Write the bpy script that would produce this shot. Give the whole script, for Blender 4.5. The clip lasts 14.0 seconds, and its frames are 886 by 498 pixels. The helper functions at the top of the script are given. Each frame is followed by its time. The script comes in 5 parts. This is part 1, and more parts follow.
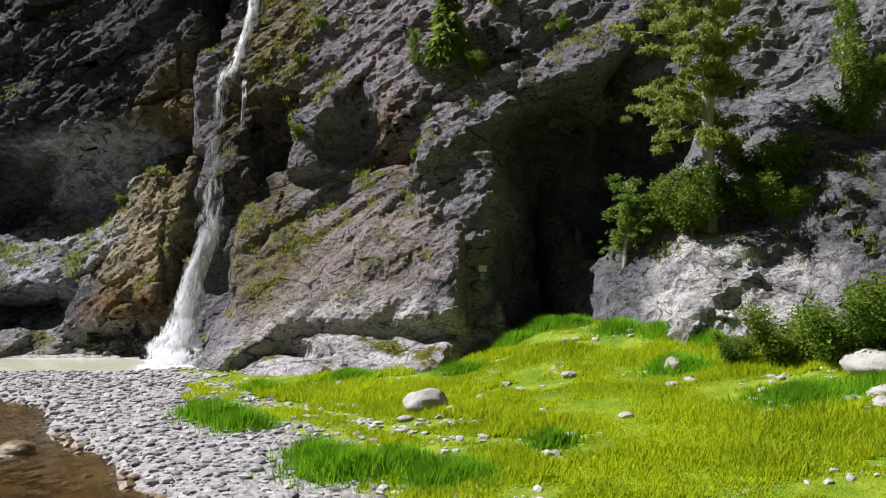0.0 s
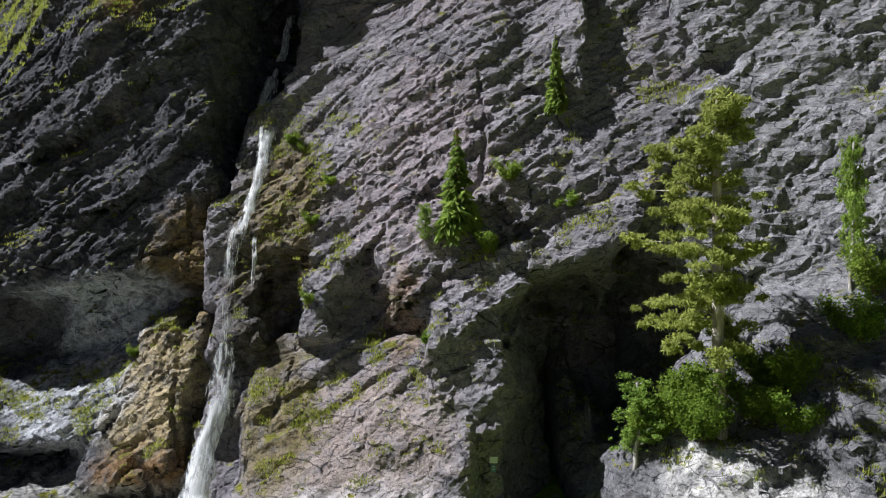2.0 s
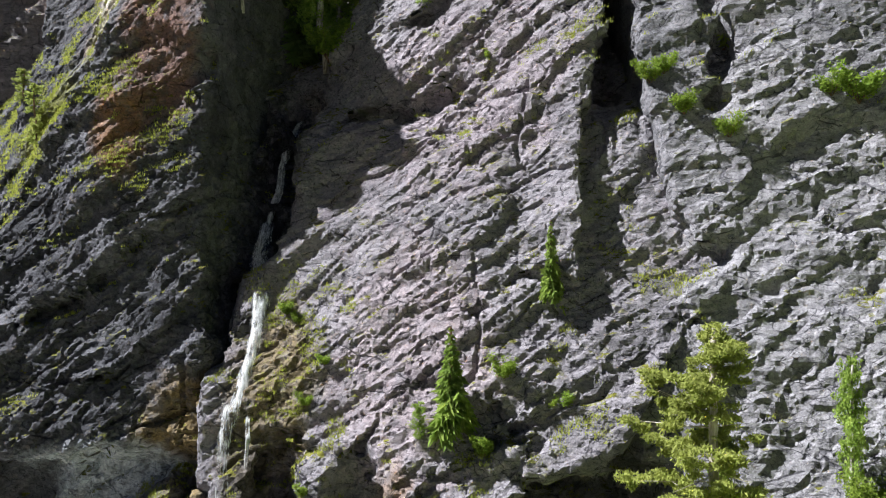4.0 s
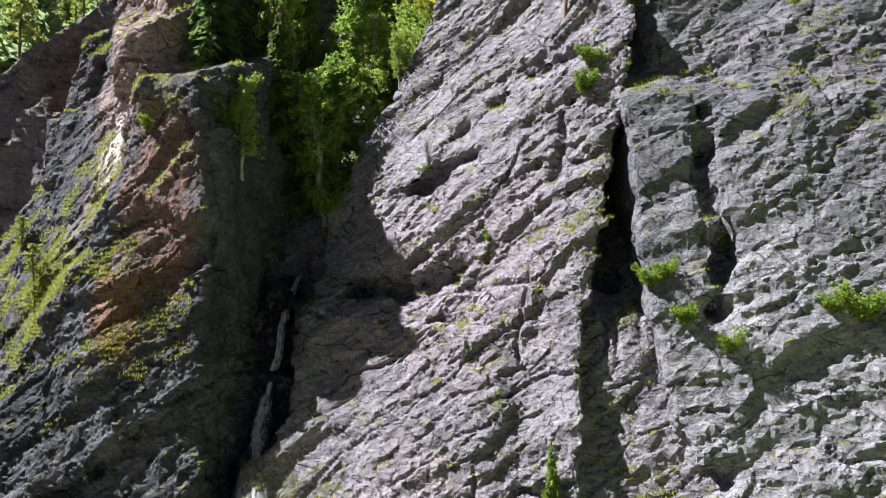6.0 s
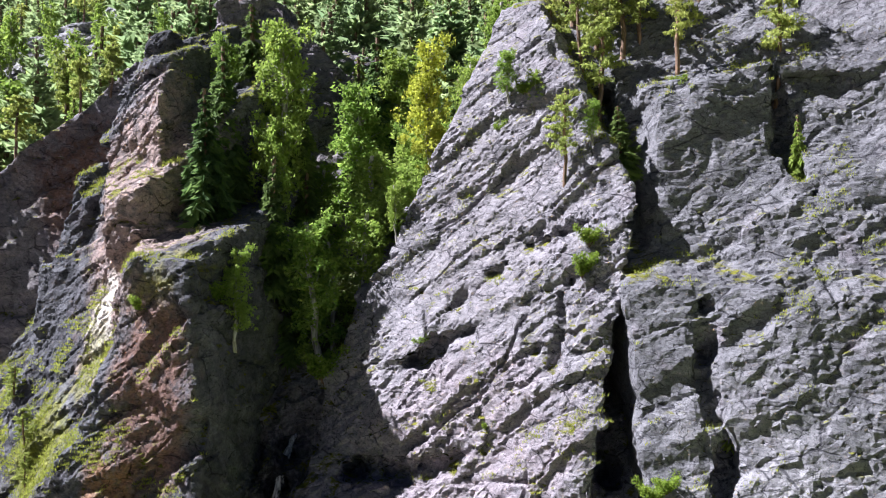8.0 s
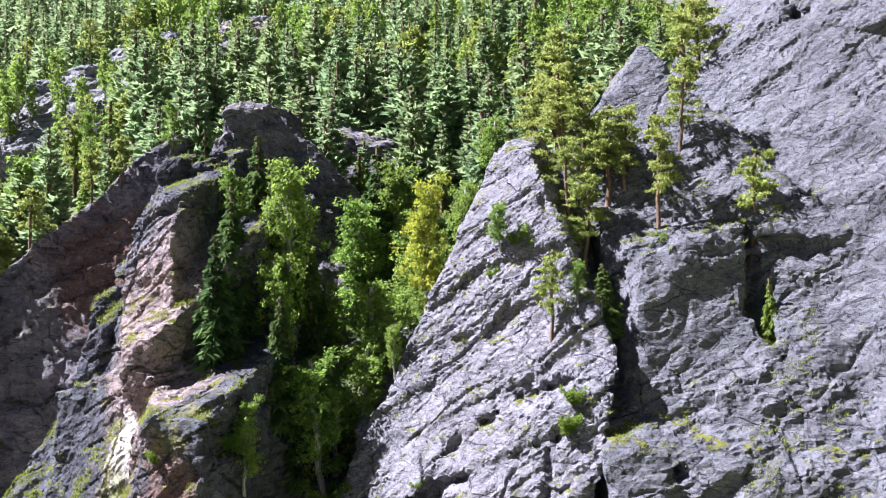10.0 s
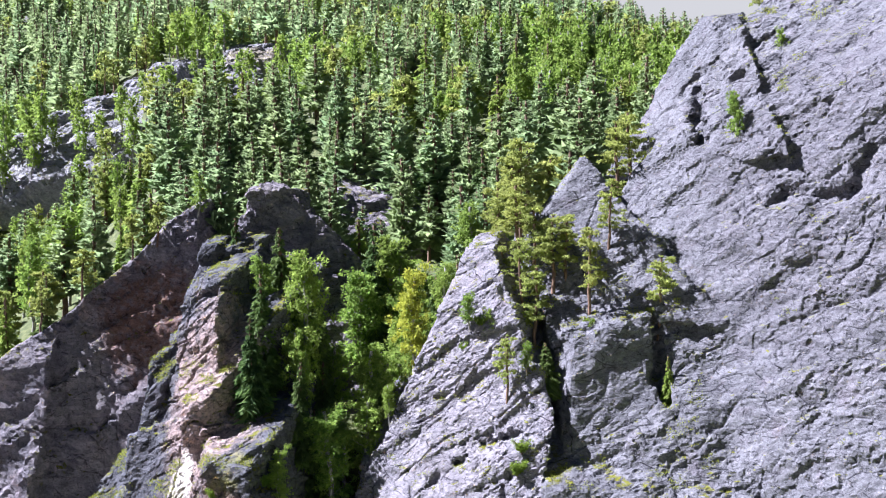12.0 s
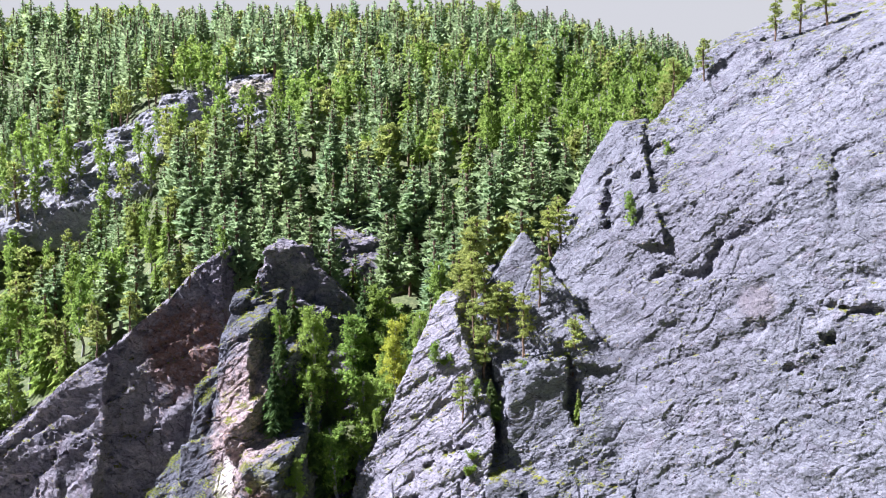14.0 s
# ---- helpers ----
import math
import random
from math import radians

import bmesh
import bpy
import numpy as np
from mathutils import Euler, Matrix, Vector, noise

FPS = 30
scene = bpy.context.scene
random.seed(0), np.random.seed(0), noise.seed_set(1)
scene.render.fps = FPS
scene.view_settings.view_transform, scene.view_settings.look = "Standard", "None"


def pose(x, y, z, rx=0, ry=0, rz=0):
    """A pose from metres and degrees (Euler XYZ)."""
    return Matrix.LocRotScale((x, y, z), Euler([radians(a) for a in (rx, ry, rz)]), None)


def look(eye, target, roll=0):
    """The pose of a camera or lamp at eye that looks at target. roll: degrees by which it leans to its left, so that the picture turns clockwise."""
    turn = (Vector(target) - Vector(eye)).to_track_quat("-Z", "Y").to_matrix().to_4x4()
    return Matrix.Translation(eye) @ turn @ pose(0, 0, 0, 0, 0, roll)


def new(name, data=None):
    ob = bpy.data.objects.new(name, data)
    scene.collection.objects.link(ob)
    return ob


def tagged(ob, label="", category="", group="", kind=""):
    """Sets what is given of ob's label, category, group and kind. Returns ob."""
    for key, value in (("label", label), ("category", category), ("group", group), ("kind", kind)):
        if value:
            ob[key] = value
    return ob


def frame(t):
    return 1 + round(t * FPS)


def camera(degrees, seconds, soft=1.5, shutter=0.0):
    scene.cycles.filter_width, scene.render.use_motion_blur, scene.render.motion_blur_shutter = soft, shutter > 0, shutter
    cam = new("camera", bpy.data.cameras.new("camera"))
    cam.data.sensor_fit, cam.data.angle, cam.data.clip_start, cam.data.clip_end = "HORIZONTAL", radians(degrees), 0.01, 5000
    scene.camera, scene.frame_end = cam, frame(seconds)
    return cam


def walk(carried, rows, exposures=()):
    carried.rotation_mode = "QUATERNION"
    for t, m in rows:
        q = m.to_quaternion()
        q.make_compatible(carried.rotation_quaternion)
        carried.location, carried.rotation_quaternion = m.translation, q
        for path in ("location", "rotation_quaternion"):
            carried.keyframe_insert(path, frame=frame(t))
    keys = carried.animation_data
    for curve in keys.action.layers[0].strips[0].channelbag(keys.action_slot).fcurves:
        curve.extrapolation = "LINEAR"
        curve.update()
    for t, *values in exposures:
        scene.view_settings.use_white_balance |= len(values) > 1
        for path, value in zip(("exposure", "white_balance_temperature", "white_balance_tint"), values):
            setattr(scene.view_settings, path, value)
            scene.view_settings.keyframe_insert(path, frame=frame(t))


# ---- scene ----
cam = camera(59.3, 14.0, soft=1.1)
METRES, EYE, TILT, LEAN, TURN = 80.0, 4.8, 0.0, 0.0, 0.0
ROWS = [
    (0.0, 0.0, 0.0, 0.0, 0.0, 0.0, -0.0),
    (0.5, -0.0021, -0.001, 0.0203, 0.02, 0.11, -0.02),
    (1.0, -0.0049, -0.0029, 0.0406, 0.03, 0.2, 0.01),
    (1.5, -0.0058, -0.0033, 0.0617, 0.02, 0.26, 0.06),
    (2.0, -0.0043, -0.0022, 0.0818, 0.07, 0.34, 0.07),
    (2.5, -0.0024, -0.0008, 0.1045, 0.11, 0.34, 0.11),
    (3.0, -0.001, 0.0006, 0.127, 0.17, 0.31, 0.14),
    (5.5, 0.0007, 0.002, 0.258, 0.34, 0.65, 0.26),
    (6.0, 0.0014, 0.003, 0.2849, 0.36, 0.72, 0.28),
    (6.5, 0.0027, 0.0048, 0.3137, 0.42, 0.72, 0.34),
    (7.0, 0.0046, 0.0075, 0.3407, 0.55, 0.81, 0.34),
    (7.5, 0.006, 0.0101, 0.3681, 0.65, 0.84, 0.38),
    (8.0, 0.007, 0.012, 0.396, 0.7, 0.84, 0.39),
    (8.5, 0.008, 0.0127, 0.425, 0.78, 0.86, 0.37),
    (9.0, 0.0086, 0.0109, 0.4531, 0.84, 0.88, 0.38),
    (11.5, 0.0233, -0.1463, 0.5711, 0.55, -0.56, 0.69),
    (12.0, 0.0277, -0.1998, 0.5969, 0.41, -0.93, 0.78),
    (12.5, 0.0335, -0.2618, 0.625, 0.25, -1.31, 0.85),
    (13.0, 0.0395, -0.3253, 0.6519, 0.07, -1.7, 0.93),
    (13.5, 0.0464, -0.3943, 0.6795, -0.13, -2.1, 1.0),
    (14.0, 0.0541, -0.4631, 0.7064, -0.31, -2.46, 1.08),
]
walk(cam, [(t, pose(0, 0, EYE, TILT, LEAN, TURN) @ pose(METRES * x, METRES * y, METRES * z, 90 + pitch, roll, yaw)) for t, x, y, z, yaw, pitch, roll in ROWS],
     exposures=[(0.0, 0.55, 6300, 12), (1.0, 0.65, 6050, 10), (2.0, 0.95, 6050, 9), (3.0, 1.45, 6100, 9), (6.0, 1.75, 6150, 11), (9.0, 2.02, 5750, 17), (11.5, 2.1, 5600, 20), (14.0, 2.1, 5550, 21)])

# ---------------------------------------------------------------- world, sun
SUN = Vector((-0.64, 0.09, 0.76)).normalized()
world = bpy.data.worlds.new("world")
scene.world = world
world.use_nodes = True
wn = world.node_tree.nodes
sky = wn.new("ShaderNodeTexSky")
sky.sky_type, sky.sun_disc = "NISHITA", False
sky.sun_elevation = math.asin(SUN.z)
sky.sun_rotation = math.atan2(SUN.x, SUN.y) % (2 * math.pi)
sky.altitude, sky.air_density, sky.dust_density, sky.ozone_density = 2500, 0.11, 0.02, 4.0
world.node_tree.links.new(sky.outputs[0], wn["Background"].inputs[0])
wn["Background"].inputs[1].default_value = 0.05
sun = new("sun", bpy.data.lights.new("sun", "SUN"))
sun.data.energy, sun.data.angle, sun.data.color = 5.0, radians(0.53), (1.0, 0.97, 0.94)
sun.matrix_world = look(SUN * 300 + Vector((0, 30, 30)), (0, 30, 30))


# pale haze low in the sky, far behind the hill
haze = bpy.data.materials.new("hazy_sky")
haze.use_nodes = True
hn = haze.node_tree.nodes
hn.remove(hn["Principled BSDF"])
glow = hn.new("ShaderNodeEmission")
glow.inputs[0].default_value, glow.inputs[1].default_value = (1.0, 0.97, 0.84, 1), 0.165
haze.node_tree.links.new(glow.outputs[0], hn["Material Output"].inputs[0])
bm = bmesh.new()
ring = [[bm.verts.new((3600 * math.sin(radians(a)), 3600 * math.cos(radians(a)), z)) for z in (-200, 1400)] for a in range(-60, 61, 6)]
for p, q in zip(ring, ring[1:]):
    bm.faces.new((p[0], q[0], q[1], p[1]))
me = bpy.data.meshes.new("backdrop")
bm.to_mesh(me)
bm.free()
me.materials.append(haze)
tagged(new("backdrop", me), "pale hazy sky behind the wooded hill", "sky", kind="structure")


# ---------------------------------------------------------------- materials
class Mat:
    """A node material: m.noise(...), m.mix(...), m.ramp(...) build colours, m.done(...) closes it."""

    def __init__(self, name, rough=0.85, metal=0.0):
        self.m = bpy.data.materials.new(name)
        self.m.use_nodes = True
        self.t = self.m.node_tree
        self.b = self.t.nodes["Principled BSDF"]
        self.b.inputs["Roughness"].default_value = rough
        self.b.inputs["Metallic"].default_value = metal
        self.b.inputs["Specular IOR Level"].default_value = 0.3
        self.geo = self.t.nodes.new("ShaderNodeNewGeometry")
        self.pos = self.geo.outputs["Position"]

    def node(self, kind, **ins):
        n = self.t.nodes.new(kind)
        for k, v in ins.items():
            self.put(n.inputs[k.replace("_", " ")], v)
        return n

    def put(self, socket, v):
        if isinstance(v, bpy.types.NodeSocket):
            self.t.links.new(v, socket)
        else:
            socket.default_value = (*v, 1.0) if isinstance(v, tuple) and len(v) == 3 and socket.type == "RGBA" else v

    def stretch(self, s, rot=(0, 0, 0)):
        n = self.node("ShaderNodeMapping", Vector=self.pos)
        n.inputs["Scale"].default_value = s
        n.inputs["Rotation"].default_value = [radians(a) for a in rot]
        return n.outputs[0]

    def noise(self, scale, detail=5.0, rough=0.6, vec=None, distort=0.0):
        n = self.node("ShaderNodeTexNoise", Vector=vec or self.pos, Scale=scale, Detail=detail, Roughness=rough, Distortion=distort)
        return n.outputs["Fac"]

    def ramp(self, fac, lo, hi, a=0.0, b=1.0):
        n = self.node("ShaderNodeMapRange", Value=fac)
        n.interpolation_type = "SMOOTHSTEP"
        for k, v in (("From Min", lo), ("From Max", hi), ("To Min", a), ("To Max", b)):
            n.inputs[k].default_value = v
        return n.outputs[0]

    def math(self, op, a, b=0.0):
        n = self.t.nodes.new("ShaderNodeMath")
        n.operation = op
        self.put(n.inputs[0], a)
        self.put(n.inputs[1], b)
        return n.outputs[0]

    def mix(self, fac, a, b, mode="MIX"):
        n = self.t.nodes.new("ShaderNodeMix")
        n.data_type, n.blend_type = "RGBA", mode
        self.put(n.inputs[0], fac)
        self.put(n.inputs[6], a)
        self.put(n.inputs[7], b)
        return n.outputs[2]

    def xyz(self, vec=None):
        return self.node("ShaderNodeSeparateXYZ", Vector=vec or self.pos).outputs

    def blob(self, centre, radii, wobble, soft=0.5):
        """1 inside an ellipsoid of uneven outline, 0 outside."""
        d = self.t.nodes.new("ShaderNodeVectorMath")
        d.operation = "SUBTRACT"
        self.put(d.inputs[0], self.pos)
        d.inputs[1].default_value = centre
        e = self.t.nodes.new("ShaderNodeVectorMath")
        e.operation = "DIVIDE"
        self.put(e.inputs[0], d.outputs[0])
        e.inputs[1].default_value = radii
        f = self.t.nodes.new("ShaderNodeVectorMath")
        f.operation = "LENGTH"
        self.put(f.inputs[0], e.outputs[0])
        r = self.math("ADD", f.outputs["Value"], self.math("MULTIPLY", self.math("SUBTRACT", wobble, 0.5), 1.6))
        return self.ramp(r, 1.0 - soft / 2, 1.0 + soft / 2, 1.0, 0.0)

    def vec(self, op, a, b):
        n = self.t.nodes.new("ShaderNodeVectorMath")
        n.operation = op
        self.put(n.inputs[0], a)
        self.put(n.inputs[1], b)
        return n.outputs["Value"] if op == "DOT_PRODUCT" else n.outputs[0]

    def warped(self, v, scale, amount):
        n = self.node("ShaderNodeTexNoise", Vector=v, Scale=scale, Detail=3.0)
        off = self.vec("SUBTRACT", n.outputs["Color"], (0.5, 0.5, 0.5))
        return self.vec("ADD", v, self.vec("MULTIPLY", off, (amount * 2, amount * 2, amount * 2)))

    def facets(self, v, scale):
        """Broken faces: each cell is a small tilted plane; also the cell's own random colour."""
        n = self.node("ShaderNodeTexVoronoi", Vector=v, Scale=scale)
        lean = self.vec("SUBTRACT", n.outputs["Color"], (0.5, 0.5, 0.5))
        return self.vec("DOT_PRODUCT", self.vec("SUBTRACT", v, n.outputs["Position"]), lean), n.outputs["Color"]

    def bump(self, height, strength, dist, under=None):
        n = self.node("ShaderNodeBump", Height=height, Strength=strength, Distance=dist)
        if under is not None:
            self.put(n.inputs["Normal"], under)
        return n.outputs[0]

    def done(self, colour, normal=None, rough=None):
        self.put(self.b.inputs["Base Color"], colour)
        if normal is not None:
            self.put(self.b.inputs["Normal"], normal)
        if rough is not None:
            self.put(self.b.inputs["Roughness"], rough)
        return self.m


def rock_material(name, dark, pale, stains_and_light=(), moss=(0.20, 0.20, 0.03), moss_from=0.48, streaks=0.35, tilt=-38, tone=0.75):
    m = Mat(name, 0.9)
    m.b.inputs["Specular IOR Level"].default_value = 0.12
    dark, pale = (tuple(tone * c for c in k) for k in (dark, pale))
    big = m.noise(0.16, 3, 0.55, distort=0.6)
    mid = m.noise(0.9, 6, 0.62)
    bed = m.noise(0.55, 7, 0.65, vec=m.stretch((0.35, 0.6, 2.6), (0, tilt, 0)), distort=0.4)
    fine = m.noise(7.0, 5, 0.7)
    col = m.mix(m.ramp(m.math("ADD", m.math("MULTIPLY", big, 0.5), m.math("MULTIPLY", mid, 0.5)), 0.36, 0.62), dark, pale)
    col = m.mix(m.math("MULTIPLY", m.ramp(bed, 0.56, 0.66), 0.35), col, tuple(c * 0.6 for c in dark))
    run = m.noise(1.1, 5, 0.6, vec=m.stretch((1.0, 1.0, 0.10)), distort=0.3)
    col = m.mix(m.math("MULTIPLY", m.ramp(run, 0.55, 0.70), streaks), col, tuple(c * 0.5 for c in dark))
    col = m.mix(m.math("MULTIPLY", m.ramp(m.noise(0.5, 4, 0.6), 0.55, 0.7), 0.35), col, m.mix(1.0, col, (1.12, 0.94, 1.0), "MULTIPLY"))
    wob = m.noise(0.7, 4, 0.65)
    # Rock stains, with some patches that hold light or shade as colour.
    for centre, radii, colour, amount in stains_and_light:
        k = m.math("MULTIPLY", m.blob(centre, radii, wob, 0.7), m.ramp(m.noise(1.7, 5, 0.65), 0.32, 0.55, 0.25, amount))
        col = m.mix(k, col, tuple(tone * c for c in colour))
    up = m.xyz(m.geo.outputs["Normal"])[2]
    mo = m.math("MULTIPLY", m.ramp(up, moss_from, moss_from + 0.22), m.ramp(m.noise(0.8, 6, 0.65), 0.52, 0.60))
    col = m.mix(mo, col, m.mix(m.noise(3.0, 3), moss, tuple(c * 0.55 for c in moss)))
    col = m.mix(m.ramp(fine, 0.45, 0.62, 0.0, 0.5), col, m.mix(1.0, col, (0.6, 0.6, 0.62), "MULTIPLY"))
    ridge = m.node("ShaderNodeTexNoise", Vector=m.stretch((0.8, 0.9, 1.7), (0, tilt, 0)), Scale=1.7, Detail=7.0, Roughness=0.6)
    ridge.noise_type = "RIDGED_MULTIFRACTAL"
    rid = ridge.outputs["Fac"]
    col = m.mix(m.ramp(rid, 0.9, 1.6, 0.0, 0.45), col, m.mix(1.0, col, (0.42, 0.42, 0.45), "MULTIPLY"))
    warped = m.warped(m.stretch((0.75, 0.9, 1.5), (0, tilt, 0)), 0.9, 0.35)
    n0 = None
    for scale, amount in ((1.1, 0.22), (3.6, 0.26), (9.0, 0.26)):
        facet, cell = m.facets(warped, scale)
        col = m.mix(0.32, col, m.mix(1.0, col, m.mix(m.xyz(cell)[0], (0.74, 0.74, 0.76), (1.14, 1.14, 1.12)), "MULTIPLY"))
        n0 = m.bump(facet, amount, 1.0, n0)
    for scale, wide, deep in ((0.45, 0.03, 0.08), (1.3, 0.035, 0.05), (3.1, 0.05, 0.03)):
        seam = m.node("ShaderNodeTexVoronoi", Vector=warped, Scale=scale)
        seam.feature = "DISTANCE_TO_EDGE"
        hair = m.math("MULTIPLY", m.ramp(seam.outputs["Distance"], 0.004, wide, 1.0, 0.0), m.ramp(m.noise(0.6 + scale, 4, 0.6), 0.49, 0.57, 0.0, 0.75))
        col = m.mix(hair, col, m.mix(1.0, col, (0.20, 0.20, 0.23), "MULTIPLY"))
        n0 = m.bump(m.math("MULTIPLY", hair, -1.0), 1.0, deep, n0)
    n1 = m.bump(m.noise(1.3, 9, 0.68, vec=m.stretch((0.7, 0.8, 1.8), (0, tilt, 0))), 1.0, 0.055, n0)
    n2 = m.bump(m.math("MULTIPLY", rid, -0.5), 1.0, 0.08, n1)
    n2 = m.bump(m.noise(5.0, 8, 0.75), 1.0, 0.085, n2)
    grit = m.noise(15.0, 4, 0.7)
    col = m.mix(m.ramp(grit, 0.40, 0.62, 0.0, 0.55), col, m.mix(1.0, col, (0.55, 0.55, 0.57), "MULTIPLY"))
    return m.done(col, m.bump(grit, 1.0, 0.035, n2))


# Base colour darkened to hold the crag's shade; other limestone is paler.
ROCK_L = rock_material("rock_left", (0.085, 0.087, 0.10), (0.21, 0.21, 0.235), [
    ((-17.0, 44.5, 39.0), (4.2, 6, 9.5), (0.56, 0.42, 0.38), 0.9),
    ((-14.0, 38.2, 30.0), (2.0, 3, 5.0), (0.34, 0.2, 0.16), 0.85),
    ((-16.0, 38.2, 25.0), (1.4, 2, 2.5), (0.36, 0.2, 0.11), 0.9),
    ((-18.8, 44.2, 33.4), (1.3, 2.6, 2.3), (0.95, 0.88, 0.78), 1.0),
    ((-12.5, 32.3, 5.6), (3.2, 3.0, 3.0), (0.60, 0.49, 0.29), 0.9), ((-12.3, 31.8, 1.6), (3.0, 3.0, 2.0), (0.34, 0.20, 0.09), 0.9),
    ((-11.5, 34.0, 11.0), (2.4, 3.0, 2.6), (0.34, 0.24, 0.09), 0.8),
    ((-16.0, 36.8, 8.8), (3.6, 2.0, 2.6), (0.78, 0.84, 0.92), 0.95),
    ((-16.5, 35.0, 4.6), (4.0, 2.5, 2.4), (0.66, 0.68, 0.73), 0.95), ((-16.0, 32.5, 1.0), (6.0, 2.5, 0.9), (0.5, 0.49, 0.47), 0.9),
    ((-22.0, 42.0, 26.5), (2.6, 4, 3.2), (0.30, 0.31, 0.05), 0.85), ((-13.2, 40.6, 35.6), (1.5, 2.5, 1.4), (0.30, 0.31, 0.05), 0.8), ((-19.0, 42.5, 31.0), (1.2, 2.5, 2.0), (0.28, 0.29, 0.06), 0.6)])
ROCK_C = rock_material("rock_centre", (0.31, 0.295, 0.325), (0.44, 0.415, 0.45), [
    ((0.0, 37.0, 27.0), (6.0, 5, 6.0), (0.48, 0.41, 0.45), 0.8), ((-1.5, 31.5, 15.0), (3.4, 4, 5.0), (0.52, 0.44, 0.47), 0.85),
    ((2.5, 43.0, 41.0), (4.5, 6, 9.0), (0.42, 0.39, 0.42), 0.8),
    ((-4.0, 28.0, 4.5), (4.2, 3, 3.2), (0.56, 0.46, 0.42), 0.85),
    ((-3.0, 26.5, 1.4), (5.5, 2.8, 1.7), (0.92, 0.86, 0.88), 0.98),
    ((-7.6, 34.0, 13.0), (2.0, 3, 4.0), (0.36, 0.27, 0.10), 0.7),
    ((-7.0, 30.5, 5.0), (1.6, 3, 3.5), (0.30, 0.24, 0.10), 0.8),
    ((-2.0, 30.5, 9.0), (1.0, 1.5, 2.0), (0.44, 0.30, 0.20), 0.7),
    # Darkened in colour to deepen the gully's shade, on rock wet from the falls.
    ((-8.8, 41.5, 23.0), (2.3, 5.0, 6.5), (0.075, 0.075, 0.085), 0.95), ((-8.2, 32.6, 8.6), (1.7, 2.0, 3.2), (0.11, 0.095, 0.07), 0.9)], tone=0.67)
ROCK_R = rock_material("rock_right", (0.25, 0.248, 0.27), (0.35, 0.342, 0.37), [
    # Upper wall toned down in colour where the sun strikes it more squarely.
    ((29.0, 40.0, 55.0), (9.0, 9, 16.0), (0.27, 0.258, 0.285), 0.85),
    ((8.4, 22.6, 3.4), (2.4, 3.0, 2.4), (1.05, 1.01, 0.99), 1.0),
    # Lower wall paled in colour to brighten what the sun only grazes.
    ((13.5, 30.0, 17.0), (6.0, 6, 14.0), (0.54, 0.525, 0.56), 0.85),
    ((33.0, 33.0, 53.0), (1.6, 2, 1.6), (0.33, 0.25, 0.24), 0.35)], moss_from=0.66, tilt=-28, tone=0.60)
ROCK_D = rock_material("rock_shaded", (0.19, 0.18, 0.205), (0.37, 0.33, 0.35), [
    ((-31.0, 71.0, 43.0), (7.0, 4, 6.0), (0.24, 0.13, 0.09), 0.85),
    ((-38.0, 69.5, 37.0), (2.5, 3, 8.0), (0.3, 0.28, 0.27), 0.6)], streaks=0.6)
ROCK_F = rock_material("rock_far", (0.32, 0.32, 0.35), (0.50, 0.485, 0.50), [
    ((-42.0, 166.0, 94.0), (10.0, 8, 6.0), (0.52, 0.44, 0.32), 0.8)], moss_from=0.55)


def stone_material(name, a, b, rough=0.85):
    m = Mat(name, rough)
    isl = m.geo.outputs["Random Per Island"]
    col = m.mix(isl, a, b)
    col = m.mix(m.ramp(m.noise(5.0, 5), 0.45, 0.7, 0, 0.5), col, tuple(c * 0.6 for c in a))
    return m.done(col, m.bump(m.noise(9.0, 6), 0.5, 0.06))


STONE = stone_material("river_stone", (0.20, 0.19, 0.195), (0.56, 0.53, 0.54))
BOULDER = stone_material("boulder_stone", (0.40, 0.38, 0.36), (0.52, 0.49, 0.47))
WET = stone_material("wet_stone", (0.16, 0.11, 0.06), (0.28, 0.2, 0.12), 0.35)


def leaf_material(name, a, b, thin=0.35):
    m = Mat(name, 0.7)
    m.b.inputs["Specular IOR Level"].default_value = 0.15
    col = m.mix(m.geo.outputs["Random Per Island"], a, b)
    col = m.mix(m.ramp(m.noise(0.35, 2), 0.35, 0.65, 0.0, 0.5), col, tuple(c * 0.6 for c in a))
    info = m.node("ShaderNodeObjectInfo")
    col = m.mix(m.math("MULTIPLY", info.outputs["Random"], 0.4), col, tuple(0.5 * (c + d) for c, d in zip(b, (0.2, 0.17, 0.03))))
    m.put(m.b.inputs["Base Color"], col)
    tr = m.node("ShaderNodeBsdfTranslucent", Color=col)
    sh = m.node("ShaderNodeMixShader", Fac=thin)
    m.t.links.new(m.b.outputs[0], sh.inputs[1])
    m.t.links.new(tr.outputs[0], sh.inputs[2])
    m.t.links.new(sh.outputs[0], m.t.nodes["Material Output"].inputs[0])
    return m.m


PINE = leaf_material("pine_needles", (0.22, 0.28, 0.07), (0.44, 0.48, 0.13), 0.55)
# Needles paled and blued in colour to imitate haze over the far wood.
HAZE_CEDAR = leaf_material("haze_cedar_needles", (0.19, 0.29, 0.14), (0.38, 0.47, 0.22), 0.6)
FIR = leaf_material("fir_needles", (0.07, 0.13, 0.045), (0.17, 0.25, 0.075), 0.5)
LARCH = leaf_material("larch_needles", (0.17, 0.27, 0.05), (0.36, 0.45, 0.10), 0.55)
BIRCH = leaf_material("birch_leaves", (0.16, 0.28, 0.05), (0.36, 0.47, 0.10), 0.5)
GOLD = leaf_material("yellow_leaves", (0.36, 0.41, 0.05), (0.52, 0.53, 0.08), 0.5)
